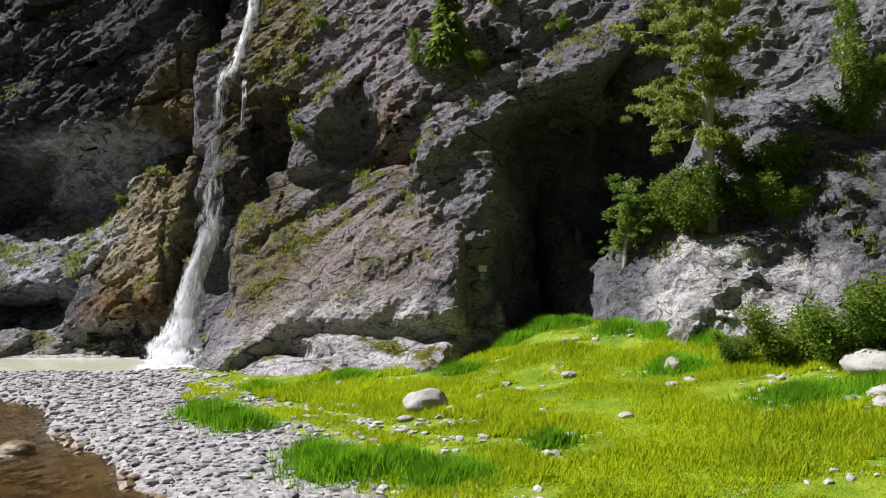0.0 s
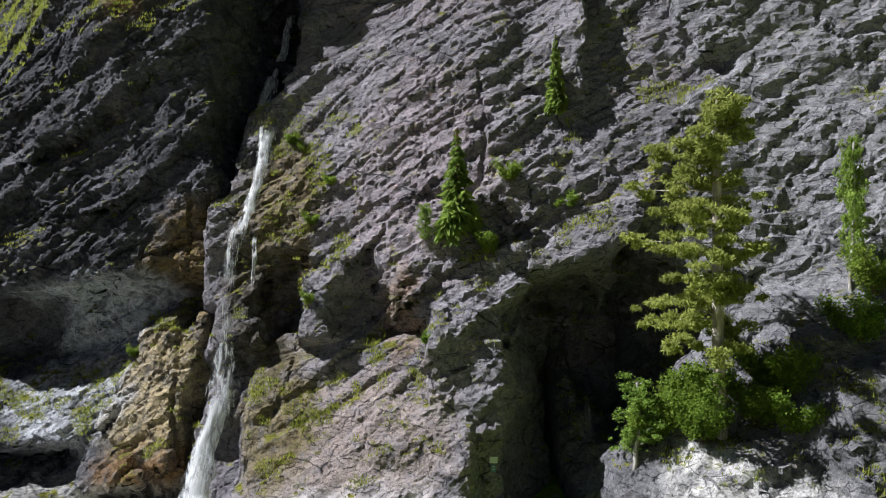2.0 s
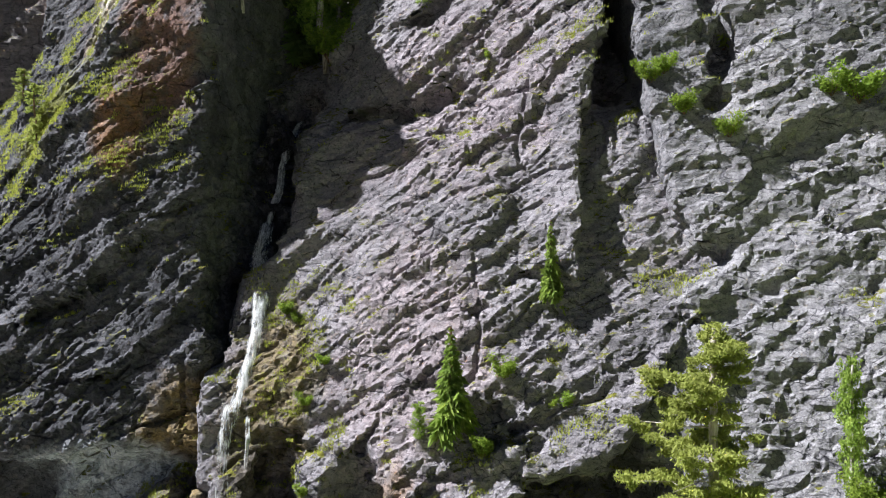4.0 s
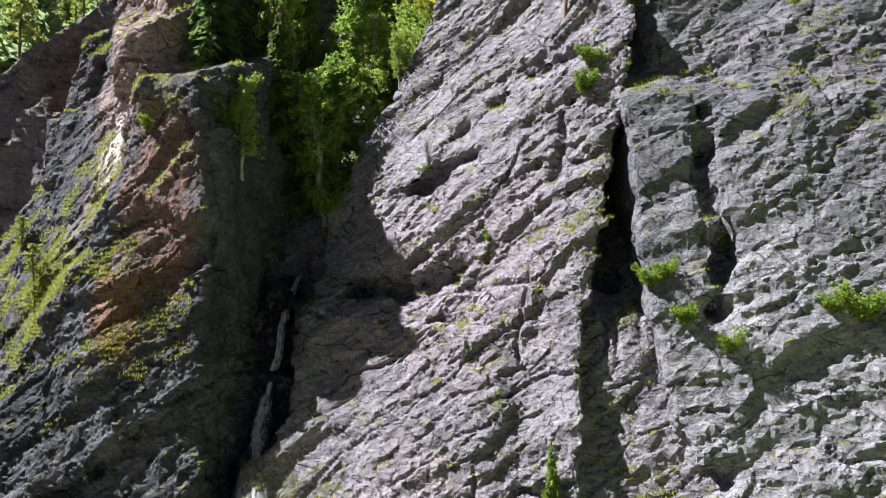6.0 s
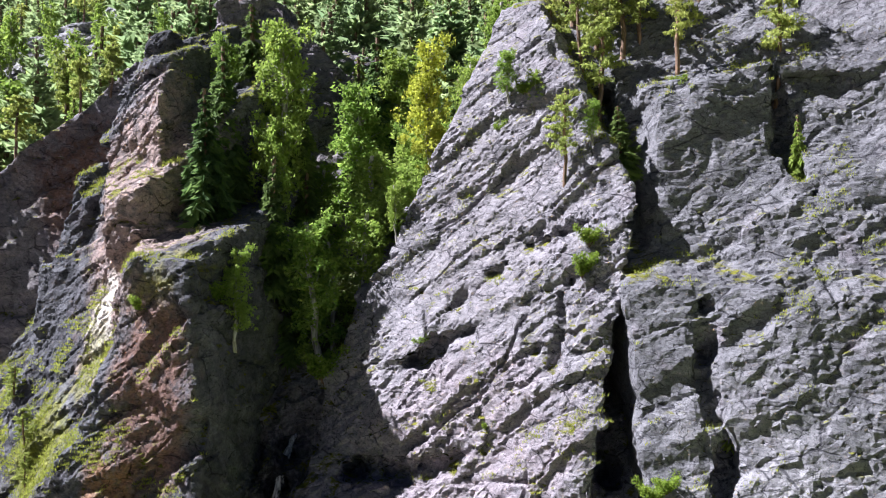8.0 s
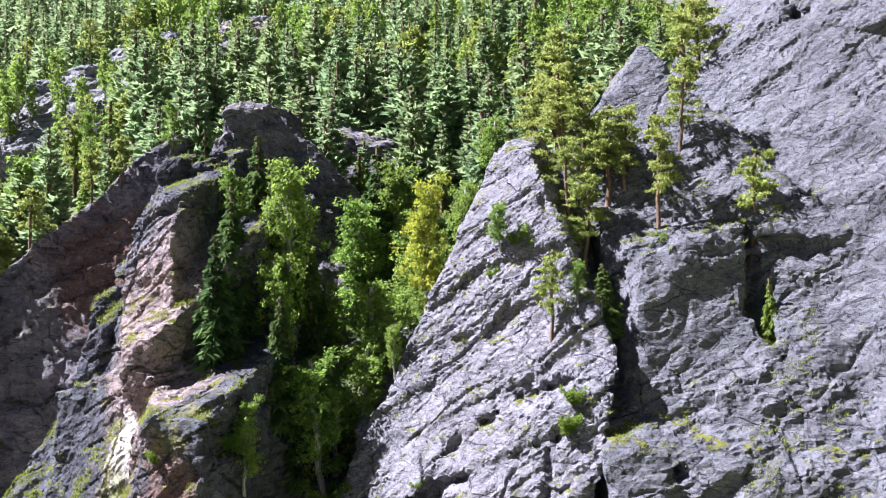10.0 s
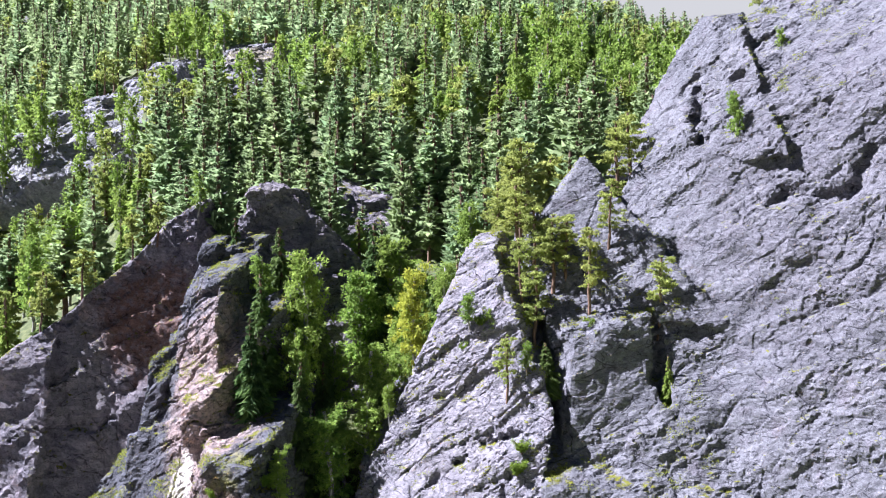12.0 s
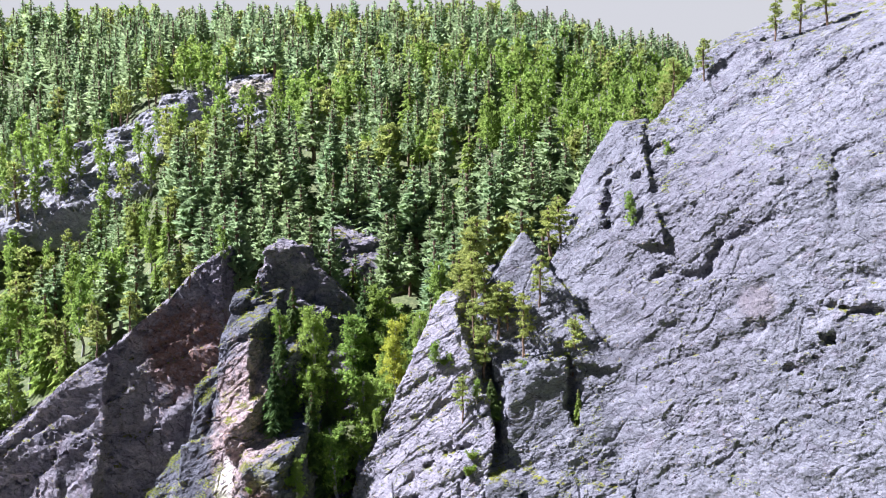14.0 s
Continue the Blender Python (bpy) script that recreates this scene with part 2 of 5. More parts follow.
SHRUB = leaf_material("shrub_leaves", (0.11, 0.20, 0.025), (0.29, 0.40, 0.06), 0.5)
GRASS = leaf_material("grass_blades", (0.38, 0.56, 0.008), (0.68, 0.72, 0.015), 0.55)
LUSH = leaf_material("lush_grass", (0.13, 0.42, 0.008), (0.28, 0.60, 0.015), 0.5)
DRY = leaf_material("ledge_grass", (0.20, 0.27, 0.04), (0.40, 0.42, 0.08), 0.5)


def bark_material(name, a, b):
    m = Mat(name, 0.9)
    v = m.stretch((3, 3, 0.6))
    col = m.mix(m.ramp(m.noise(3.0, 5, vec=v), 0.4, 0.65), a, b)
    return m.done(col, m.bump(m.noise(5.0, 5, vec=v), 0.7, 0.05))


BARK = bark_material("pine_bark", (0.10, 0.065, 0.045), (0.24, 0.15, 0.10))
GREY = bark_material("grey_bark", (0.30, 0.26, 0.22), (0.50, 0.46, 0.42))
PALE = bark_material("birch_bark", (0.42, 0.40, 0.37), (0.16, 0.14, 0.12))


def ground_material():
    m = Mat("ground", 0.95)
    x, y, z = m.xyz()
    fine, mid, patch = m.noise(6.0, 6, 0.7), m.noise(1.2, 5, 0.65), m.noise(0.45, 4, 0.6)
    gravel = m.mix(m.ramp(fine, 0.35, 0.65), (0.20, 0.19, 0.19), (0.52, 0.50, 0.50))
    grass = m.mix(m.ramp(mid, 0.35, 0.65), (0.12, 0.22, 0.010), (0.27, 0.34, 0.020))
    shore = m.math("ADD", m.math("ADD", x, m.math("MULTIPLY", y, 0.62)), m.math("MULTIPLY", m.math("SUBTRACT", patch, 0.5), 5.0))
    col = m.mix(m.ramp(shore, 7.4, 8.6), gravel, grass)
    col = m.mix(m.math("MULTIPLY", m.ramp(m.noise(0.8, 5, 0.7, distort=0.8), 0.60, 0.66), 0.8), col, m.mix(fine, (0.3, 0.27, 0.22), (0.55, 0.5, 0.46)))
    bed = m.mix(m.ramp(mid, 0.4, 0.6), (0.12, 0.075, 0.025), (0.24, 0.16, 0.07))
    col = m.mix(m.ramp(z, 0.22, 0.42, 1, 0), col, bed)
    wood = m.mix(m.ramp(mid, 0.4, 0.65), (0.05, 0.065, 0.02), (0.11, 0.12, 0.045))
    col = m.mix(m.ramp(z, 6.0, 12.0), col, wood)
    return m.done(col, m.bump(fine, 0.8, 0.08, m.bump(mid, 0.5, 0.25)))


GROUND = ground_material()


def water_material(name, tint, rough=0.04, clear=0.75):
    m = Mat(name, rough)
    m.b.inputs["Transmission Weight"].default_value = clear
    m.b.inputs["IOR"].default_value = 1.33
    m.b.inputs["Specular IOR Level"].default_value = 0.5
    w = m.noise(2.2, 4, 0.5, vec=m.stretch((1.6, 0.7, 1), (0, 0, 35)))
    return m.done(m.mix(m.noise(0.5, 3), tint, tuple(c * 0.75 for c in tint)), m.bump(w, 0.25, 0.10))


WATER = water_material("river_water", (0.80, 0.70, 0.48), 0.03, 1.0)
POOL = water_material("pool_water", (0.74, 0.75, 0.58), 0.12, 0.12)


def foam_material(name):
    """Falling water: fine vertical threads, closed where the mesh's own "body" is full."""
    m = Mat(name, 0.4)
    streak = m.noise(1.0, 5, 0.7, vec=m.stretch((13.0, 5.0, 0.75)), distort=0.15)
    clot = m.noise(2.6, 4, 0.6, vec=m.stretch((1.0, 1.0, 0.6)))
    body = m.node("ShaderNodeAttribute")
    body.attribute_name = "body"
    k = m.math("ADD", m.math("ADD", m.math("MULTIPLY", streak, 0.7), m.math("MULTIPLY", clot, 0.3)), m.math("MULTIPLY", body.outputs["Fac"], 0.5))
    m.put(m.b.inputs["Alpha"], m.ramp(k, 0.58, 0.82, 0.0, 0.93))
    return m.done(m.mix(clot, (0.62, 0.65, 0.68), (0.78, 0.79, 0.80)), m.bump(streak, 0.5, 0.04))


FOAM = foam_material("falling_water")


def plain(name, colour, rough=0.5, metal=0.0):
    m = Mat(name, rough, metal)
    return m.done(m.mix(m.ramp(m.noise(8.0, 4), 0.35, 0.7, 0, 0.4), colour, tuple(c * 0.7 for c in colour)))


SIGN_W, SIGN_B, POST = plain("sign_white", (0.62, 0.66, 0.66)), plain("sign_blue", (0.12, 0.25, 0.32)), plain("post_wood", (0.30, 0.24, 0.18))


# ---------------------------------------------------------------- fields in numpy
def hashed(i, j, k, seed):
    h = (i.astype(np.int64) * 374761393 + j.astype(np.int64) * 668265263 + k.astype(np.int64) * 2147483647 + seed * 1274126177) & 0xFFFFFFFF
    h = ((h ^ (h >> 13)) * 1274126177) & 0xFFFFFFFF
    h = ((h ^ (h >> 16)) * 2246822519) & 0xFFFFFFFF
    return ((h ^ (h >> 15)) & 0xFFFFFF).astype(np.float32) / 16777216.0


def vnoise(p, seed=0):
    """Smooth value noise, about -1 to 1, at the points p (n, 3)."""
    f = np.floor(p)
    u = (p - f).astype(np.float32)
    u = u * u * (3 - 2 * u)
    i, j, k = (f[:, a].astype(np.int64) for a in range(3))
    out = 0
    for a in (0, 1):
        for b in (0, 1):
            for c in (0, 1):
                w = (u[:, 0] if a else 1 - u[:, 0]) * (u[:, 1] if b else 1 - u[:, 1]) * (u[:, 2] if c else 1 - u[:, 2])
                out = out + w * hashed(i + a, j + b, k + c, seed)
    return out * 2 - 1


def fbm(p, octaves=4, gain=0.5, seed=0):
    out, amp = 0, 1.0
    for o in range(octaves):
        out = out + amp * vnoise(p * 2.03 ** o + 17.3 * o, seed + o)
        amp *= gain
    return out


def chips(p, size, seed=0):
    """Blocky facets: each jittered cell carries its own tilted plane."""
    q = p / size
    f = np.floor(q)
    best = np.full(len(p), 9.0, np.float32)
    val = np.zeros(len(p), np.float32)
    for a in (-1, 0, 1):
        for b in (-1, 0, 1):
            for c in (-1, 0, 1):
                i, j, k = f[:, 0] + a, f[:, 1] + b, f[:, 2] + c
                r = [hashed(i, j, k, seed + s) for s in range(3)]
                d = np.stack((i + r[0], j + r[1], k + r[2]), 1) - q
                dist = (d * d).sum(1)
                g = [hashed(i, j, k, seed + 5 + s) - 0.5 for s in range(4)]
                v = d[:, 0] * g[0] + d[:, 1] * g[1] + d[:, 2] * g[2] + 0.8 * g[3]
                near = dist < best
                best, val = np.where(near, dist, best), np.where(near, v, val)
    return val


def step_(a, b, x):
    t = np.clip((x - a) / (b - a), 0, 1)
    return t * t * (3 - 2 * t)


def P(x, y, z, az, el):
    """A half-space through a point; its outward normal turns az degrees from the viewer's side (-y) towards +x and rises el degrees."""
    a, e = radians(az), radians(el)
    return np.array((x, y, z), np.float32), np.array((math.sin(a) * math.cos(e), -math.cos(a) * math.cos(e), math.sin(e)), np.float32)


def block(*planes, floor=-9.0):
    planes = (*planes, P(0, 0, floor, 0, -90))

    def field(p):
        return np.max([(p - o) @ n for o, n in planes], axis=0)
    return field


def hollow(centre, radii):
    def field(p):
        q = (p - np.array(centre, np.float32)) / np.array(radii, np.float32)
        return (np.sqrt((q * q).sum(1)) - 1) * min(radii)
    return field


def crack(points, radius, deep=0.45):
    """A fissure along a polyline, deeper into the cliff than it is wide."""
    pts = [np.array(p, np.float32) for p in points]

    def field(p):
        best = np.full(len(p), 99.0, np.float32)
        for a, b in zip(pts, pts[1:]):
            d = b - a
            t = np.clip((p - a) @ d / (d @ d), 0, 1)
            q = p - a - t[:, None] * d
            q[:, 1] *= deep
            best = np.minimum(best, np.sqrt((q * q).sum(1)))
        return best - radius
    return field


BED = np.array((-0.55, 0.15, 0.82), np.float32)


def grain(bed, a, b, c):
    """Turns points into the rock's grain: along the bedding, into the cliff, across the bedding."""
    e1 = np.array((bed[2], 0, -bed[0])) / math.hypot(bed[0], bed[2])
    e2 = np.cross(bed, e1)
    return np.stack((e1 / a, e2 / b, bed / c), 1).astype(np.float32)


def rock_mesh(name, box, step, blocks, hollows, material, rough=1.0, divide=1, bed=BED, seed=0, long=(1.6, 1.0, 0.6), whole=False, bold=None, lines=1.0, fine=1.0):
    """A rock body: the union of blocks less the hollows, broken by bedding, meshed as a surface net and then chipped."""
    lo, hi = np.array(box[:3], np.float32), np.array(box[3:], np.float32)
    n = np.ceil((hi - lo) / step).astype(int) + 1
    axes = [lo[a] + step * np.arange(n[a], dtype=np.float32) for a in range(3)]
    p = np.stack(np.meshgrid(*axes, indexing="ij"), -1).reshape(-1, 3)
    raw = np.min([b(p) for b in blocks], axis=0)
    v = np.where(raw < 0, -9.0, 9.0).astype(np.float32)
    band = np.abs(raw) < 4.0
    q = p[band]
    warp = np.stack([fbm(q / 6.5, 2, 0.5, seed + 11 * a) for a in range(3)], 1) * 0.6 * rough
    w = q + warp
    d = np.min([b(w) for b in blocks], axis=0)
    if hollows:
        cut = np.min([h(w) for h in hollows], axis=0)
        near = np.abs(cut) < 0.7
        cut[near] += 0.45 * chips(w[near], 0.9, seed + 40) + 0.22 * chips(w[near], 2.2, seed + 50) + 0.10
        d = np.maximum(d, -cut)
    s1 = (w @ bed) / 3.3 + 0.6 * vnoise(q / 7.0, seed + 3)
    d = d + rough * 0.55 * ((s1 - np.floor(s1)) - 0.5) * (0.5 + 0.6 * vnoise(q / 7.0, seed + 4))
    d = d + rough * 0.7 * chips(w @ grain(bed, 2.0, 1.3, 0.9), 3.0, seed + 5)
    v[band] = d
    v = v.reshape(n)
    for a in range(3):
        e = [slice(None)] * 3
        for k in (0, -1):
            e[a] = k
            v[tuple(e)] = np.maximum(v[tuple(e)], 0.2)
    verts, quads = surface_net(v, lo, step)
    verts, quads = main_piece(verts, quads)
    coarse = (verts, quads)
    for _ in range(divide):
        f = np.cross(verts[quads[:, 2]] - verts[quads[:, 0]], verts[quads[:, 3]] - verts[quads[:, 1]])
        f /= np.maximum(np.linalg.norm(f, axis=1), 1e-9)[:, None]
        c = verts[quads].mean(1)
        plainly = (f[:, 1] > 0.55) | (c[:, 2] < -0.3) | (c[:, 1] > 60) | ((c[:, 0] > 20) & (c[:, 2] < 24)) | (c[:, 0] > 46) | (f[:, 2] < -0.8)
        plainly &= not whole
        fine_v, fine_q = split_quads(verts, quads[~plainly])
        verts, quads = np.concatenate((fine_v, verts)), np.concatenate((fine_q, quads[plainly] + len(fine_v)))
    nor = vertex_normals(verts, quads)
    gr = verts @ grain(bed, *long)
    t1 = (verts @ bed) / 0.8 + 0.7 * vnoise(verts / 2.5, seed + 6)
    d = 0.13 * ((t1 - np.floor(t1)) - 0.5) * np.clip(0.4 + 0.9 * vnoise(verts / 3.0, seed + 7), 0, 1.2)
    coarse_zone = 0.45 + 0.9 * step_(-0.35, 0.45, vnoise(verts / 7.0, seed + 12))
    d = d + fine * coarse_zone * (0.17 * chips(gr, 1.15, seed + 8) + 0.12 * chips(gr, 0.40, seed + 9)) + 0.05 * fbm(verts / 0.6, 3, 0.6, seed + 10)
    for k, (period, width, deep) in enumerate(((4.3, 0.035, 0.55), (2.1, 0.04, 0.28))):
        c1 = (verts @ bed) / period + 0.35 * fbm(verts / 5.0, 3, 0.5, seed + 20 + k)
        c1 = np.abs(c1 - np.round(c1))
        d = d - lines * deep * np.clip(1 - c1 / width, 0, 1) * step_(0.0, 0.25, vnoise(verts / 4.0, seed + 24 + k))
    c1 = np.abs(vnoise(verts / np.array((2.6, 2.6, 9.0), np.float32), seed + 28))
    d = d - 0.35 * np.clip(1 - c1 / 0.05, 0, 1) * step_(0.1, 0.35, vnoise(verts / 5.0, seed + 29))
    if bold:
        d = d + 0.55 * step_(bold, bold + 6, verts[:, 0]) * step_(0.0, 0.5, vnoise(verts / 9.0, seed + 32)) * chips(gr, 3.4, seed + 31)
    verts = verts + nor * (rough * d)[:, None]
    return mesh_object(name, verts, quads, material), coarse


def surface_net(v, lo, step):
    neg = v < 0
    cell = np.zeros(np.array(v.shape) - 1, np.int8)
    corner = [(a, b, c) for a in (0, 1) for b in (0, 1) for c in (0, 1)]

    def at(arr, o):
        return arr[tuple(slice(o[a], arr.shape[a] - 1 + o[a]) for a in range(3))]
    for o in corner:
        cell += at(neg, o)
    live = (cell > 0) & (cell < 8)
    idx = np.argwhere(live)
    total, count = np.zeros((len(idx), 3), np.float32), np.zeros(len(idx), np.float32)
    cv = {o: v[idx[:, 0] + o[0], idx[:, 1] + o[1], idx[:, 2] + o[2]] for o in corner}
    for o in corner:
        for a in range(3):
            if o[a] == 0:
                e = list(o)
                e[a] = 1
                f, g = cv[o], cv[tuple(e)]
                cross = (f < 0) != (g < 0)
                t = np.where(cross, f / np.where(cross, f - g, 1), 0)
                pt = np.tile(np.array(o, np.float32), (len(idx), 1))
                pt[:, a] += t
                total += pt * cross[:, None]
                count += cross
    verts = lo + step * (idx + total / count[:, None])
    number = np.full(cell.shape, -1, np.int64)
    number[live] = np.arange(len(idx))
    quads = []
    for a in range(3):
        b, c = (a + 1) % 3, (a + 2) % 3
        s0, s1 = [slice(None)] * 3, [slice(None)] * 3
        s0[a], s1[a] = slice(None, -1), slice(1, None)
        n0, n1 = neg[tuple(s0)], neg[tuple(s1)]
        e = np.argwhere(n0 != n1)
        e = e[(e[:, b] > 0) & (e[:, c] > 0) & (e[:, b] < cell.shape[b]) & (e[:, c] < cell.shape[c])]
        flip = n0[tuple(e.T)]
        k = []
        for db, dc in ((-1, -1), (0, -1), (0, 0), (-1, 0)):
            f = e.copy()
            f[:, b] += db
            f[:, c] += dc
            k.append(number[tuple(f.T)])
        k = np.stack(k, 1)
        k[~flip] = k[~flip][:, ::-1]
        quads.append(k)
    return verts.astype(np.float32), np.concatenate(quads)


def main_piece(v, q):
    """Drops the loose crumbs of a net."""
    lab = np.arange(len(v))
    e = np.concatenate((q[:, :2], q[:, 1:3], q[:, 2:]))
    while True:
        low = np.minimum(lab[e[:, 0]], lab[e[:, 1]])
        fresh = lab.copy()
        np.minimum.at(fresh, e[:, 0], low)
        np.minimum.at(fresh, e[:, 1], low)
        fresh = fresh[fresh]
        fresh = fresh[fresh]
        if (fresh == lab).all():
            break
        lab = fresh
    size = np.bincount(lab, minlength=len(v))
    keep = size[lab] > 0.04 * len(v)
    q = q[keep[q[:, 0]]]
    return v[keep], (np.cumsum(keep) - 1)[q]


def split_quads(v, q):
    n = len(v)
    e = np.sort(np.stack((q, np.roll(q, -1, 1)), 2).reshape(-1, 2), 1)
    key, inv = np.unique(e[:, 0] * n + e[:, 1], return_inverse=True)
    mid = (v[key // n] + v[key % n]) / 2
    cen = v[q].mean(1)
    m = n + inv.reshape(-1, 4)
    c = n + len(mid) + np.arange(len(q))
    out = np.concatenate([np.stack((q[:, k], m[:, k], c, m[:, k - 1]), 1) for k in range(4)])
    return np.concatenate((v, mid, cen)).astype(np.float32), out


def vertex_normals(v, q):
    f = np.cross(v[q[:, 2]] - v[q[:, 0]], v[q[:, 3]] - v[q[:, 1]])
    nor = np.zeros_like(v)
    for k in range(4):
        for a in range(3):
            nor[:, a] += np.bincount(q[:, k], f[:, a], len(v))
    return nor / np.maximum(np.linalg.norm(nor, axis=1), 1e-9)[:, None]


def mesh_object(name, verts, faces, material, parent=None, smooth=False, obj=True):
    """A mesh object from arrays of vertices and of triangles or quads."""
    me = bpy.data.meshes.new(name)
    faces = np.asarray(faces, np.int32)
    k = faces.shape[1]
    me.vertices.add(len(verts))
    me.vertices.foreach_set("co", np.asarray(verts, np.float32).ravel())
    me.loops.add(faces.size)
    me.loops.foreach_set("vertex_index", faces.ravel())
    me.polygons.add(len(faces))
    me.polygons.foreach_set("loop_start", np.arange(0, faces.size, k, dtype=np.int32))
    me.polygons.foreach_set("use_smooth", np.full(len(faces), smooth))
    me.update(calc_edges=True)
    me.materials.append(material)
    if not obj:
        return me
    ob = new(name, me)
    ob.parent = parent
    return ob


def part(name, bm, material, parent, label=""):
    me = bpy.data.meshes.new(name)
    bm.to_mesh(me)
    bm.free()
    me.materials.append(material)
    ob = new(name, me)
    ob.parent = parent
    return tagged(ob, label)


# ---------------------------------------------------------------- ground
def height(x, y):
    """The ground's height at arrays x, y: river bank, the gully behind the falls and the wooded hill."""
    x, y = np.asarray(x, np.float32), np.asarray(y, np.float32)
    p = np.stack((x, y, 0 * x), -1).reshape(-1, 3)
    n1 = fbm(p / 3.0, 4, 0.5, 71).reshape(x.shape)
    n2 = fbm(p / 22.0, 3, 0.5, 72).reshape(x.shape)
    bank = np.maximum(0.72 + 0.085 * x + 0.04 * (y - 18) + 0.006 * np.clip(x, 0, 20) ** 2, 0.52) + 0.045 * n1
    bank = bank + 0.8 * step_(0.3, 4.0, x) * step_(20.5, 25.5, y) * step_(11.0, 6.0, x)
    bank = np.minimum(bank, 4.5 + 0.1 * n1)
    river = -4.7 - 0.9 * (y - 13.8) - x
    bank = bank - 0.75 * step_(-0.9, 1.6, river + 0.9 * n1) * step_(26.5, 24.0, y + 0.15 * x + 1.8)
    bank = bank - 0.55 * step_(1.2, 0.6, np.hypot((x + 15.5) / 6.2, (y - 29.3) / 1.9))
    far_side = 0.25 * np.clip(-y - 70, 0, 400)
    back = 1 + 2.8 * np.clip(y - 35.5, 0, 5) + (12.5 / 7) * np.clip(y - 40.5, 0, 7) + (20.5 / 28) * np.clip(y - 47, 0, 28)
    back = back + 0.46 * np.clip(y - 75, 0, 105) + 0.42 * np.clip(y - 180, 0, 80) - 0.12 * np.clip(y - 270, 0, 900)
    edge = -30 - 0.4 * np.clip(y - 72, 0, 120)
    back = back - 0.62 * np.clip(edge - x, 0, 70) * step_(40, 70, y) * step_(250, 165, y) - 0.24 * np.clip(x - 30, 0, 200) * step_(90, 170, y)
    back = back - 16 * np.exp(-((x + 74) / 26) ** 2 - ((y - 122) / 20) ** 2)
    back = back + 0.28 * np.clip(x - 6, 0, 30) * step_(50, 62, y) * step_(110, 80, y)
    back = back + 2.2 * n2 * step_(50, 90, y)
    low = step_(-20, -27, x) * step_(72, 66, y)
    back = back * (1 - low) + low * np.minimum(back, 4.0)
    inner = step_(-13.5, -17, x) * step_(44, 41, y)
    back = back * (1 - inner) + inner * np.minimum(back, 1.0)
    cut = step_(33, 36, y)
    return (bank + far_side) * (1 - cut) + back * cut


def spaced(*runs):
    return np.concatenate([np.arange(a, b, s) for a, b, s in runs])


gx = spaced((-2600, -200, 160), (-200, -60, 5), (-60, -24, 2), (-24, 24, 0.4), (24, 60, 2), (60, 200, 5), (200, 2601, 160))
gy = spaced((-2600, -200, 160), (-200, -10, 8), (-10, 6, 1), (6, 34, 0.35), (34, 80, 1.2), (80, 320, 3.5), (320, 3000, 120))
GX, GY = np.meshgrid(gx, gy, indexing="ij")
GZ = height(GX, GY)
cells = np.arange(GX.size).reshape(GX.shape)
gq = np.stack((cells[:-1, :-1], cells[1:, :-1], cells[1:, 1:], cells[:-1, 1:]), -1).reshape(-1, 4)
ground = tagged(mesh_object("ground", np.stack((GX, GY, GZ), -1).reshape(-1, 3), gq, GROUND, smooth=True),
                "grassy river bank with gravel, rising into a wooded hillside", "ground", kind="structure")


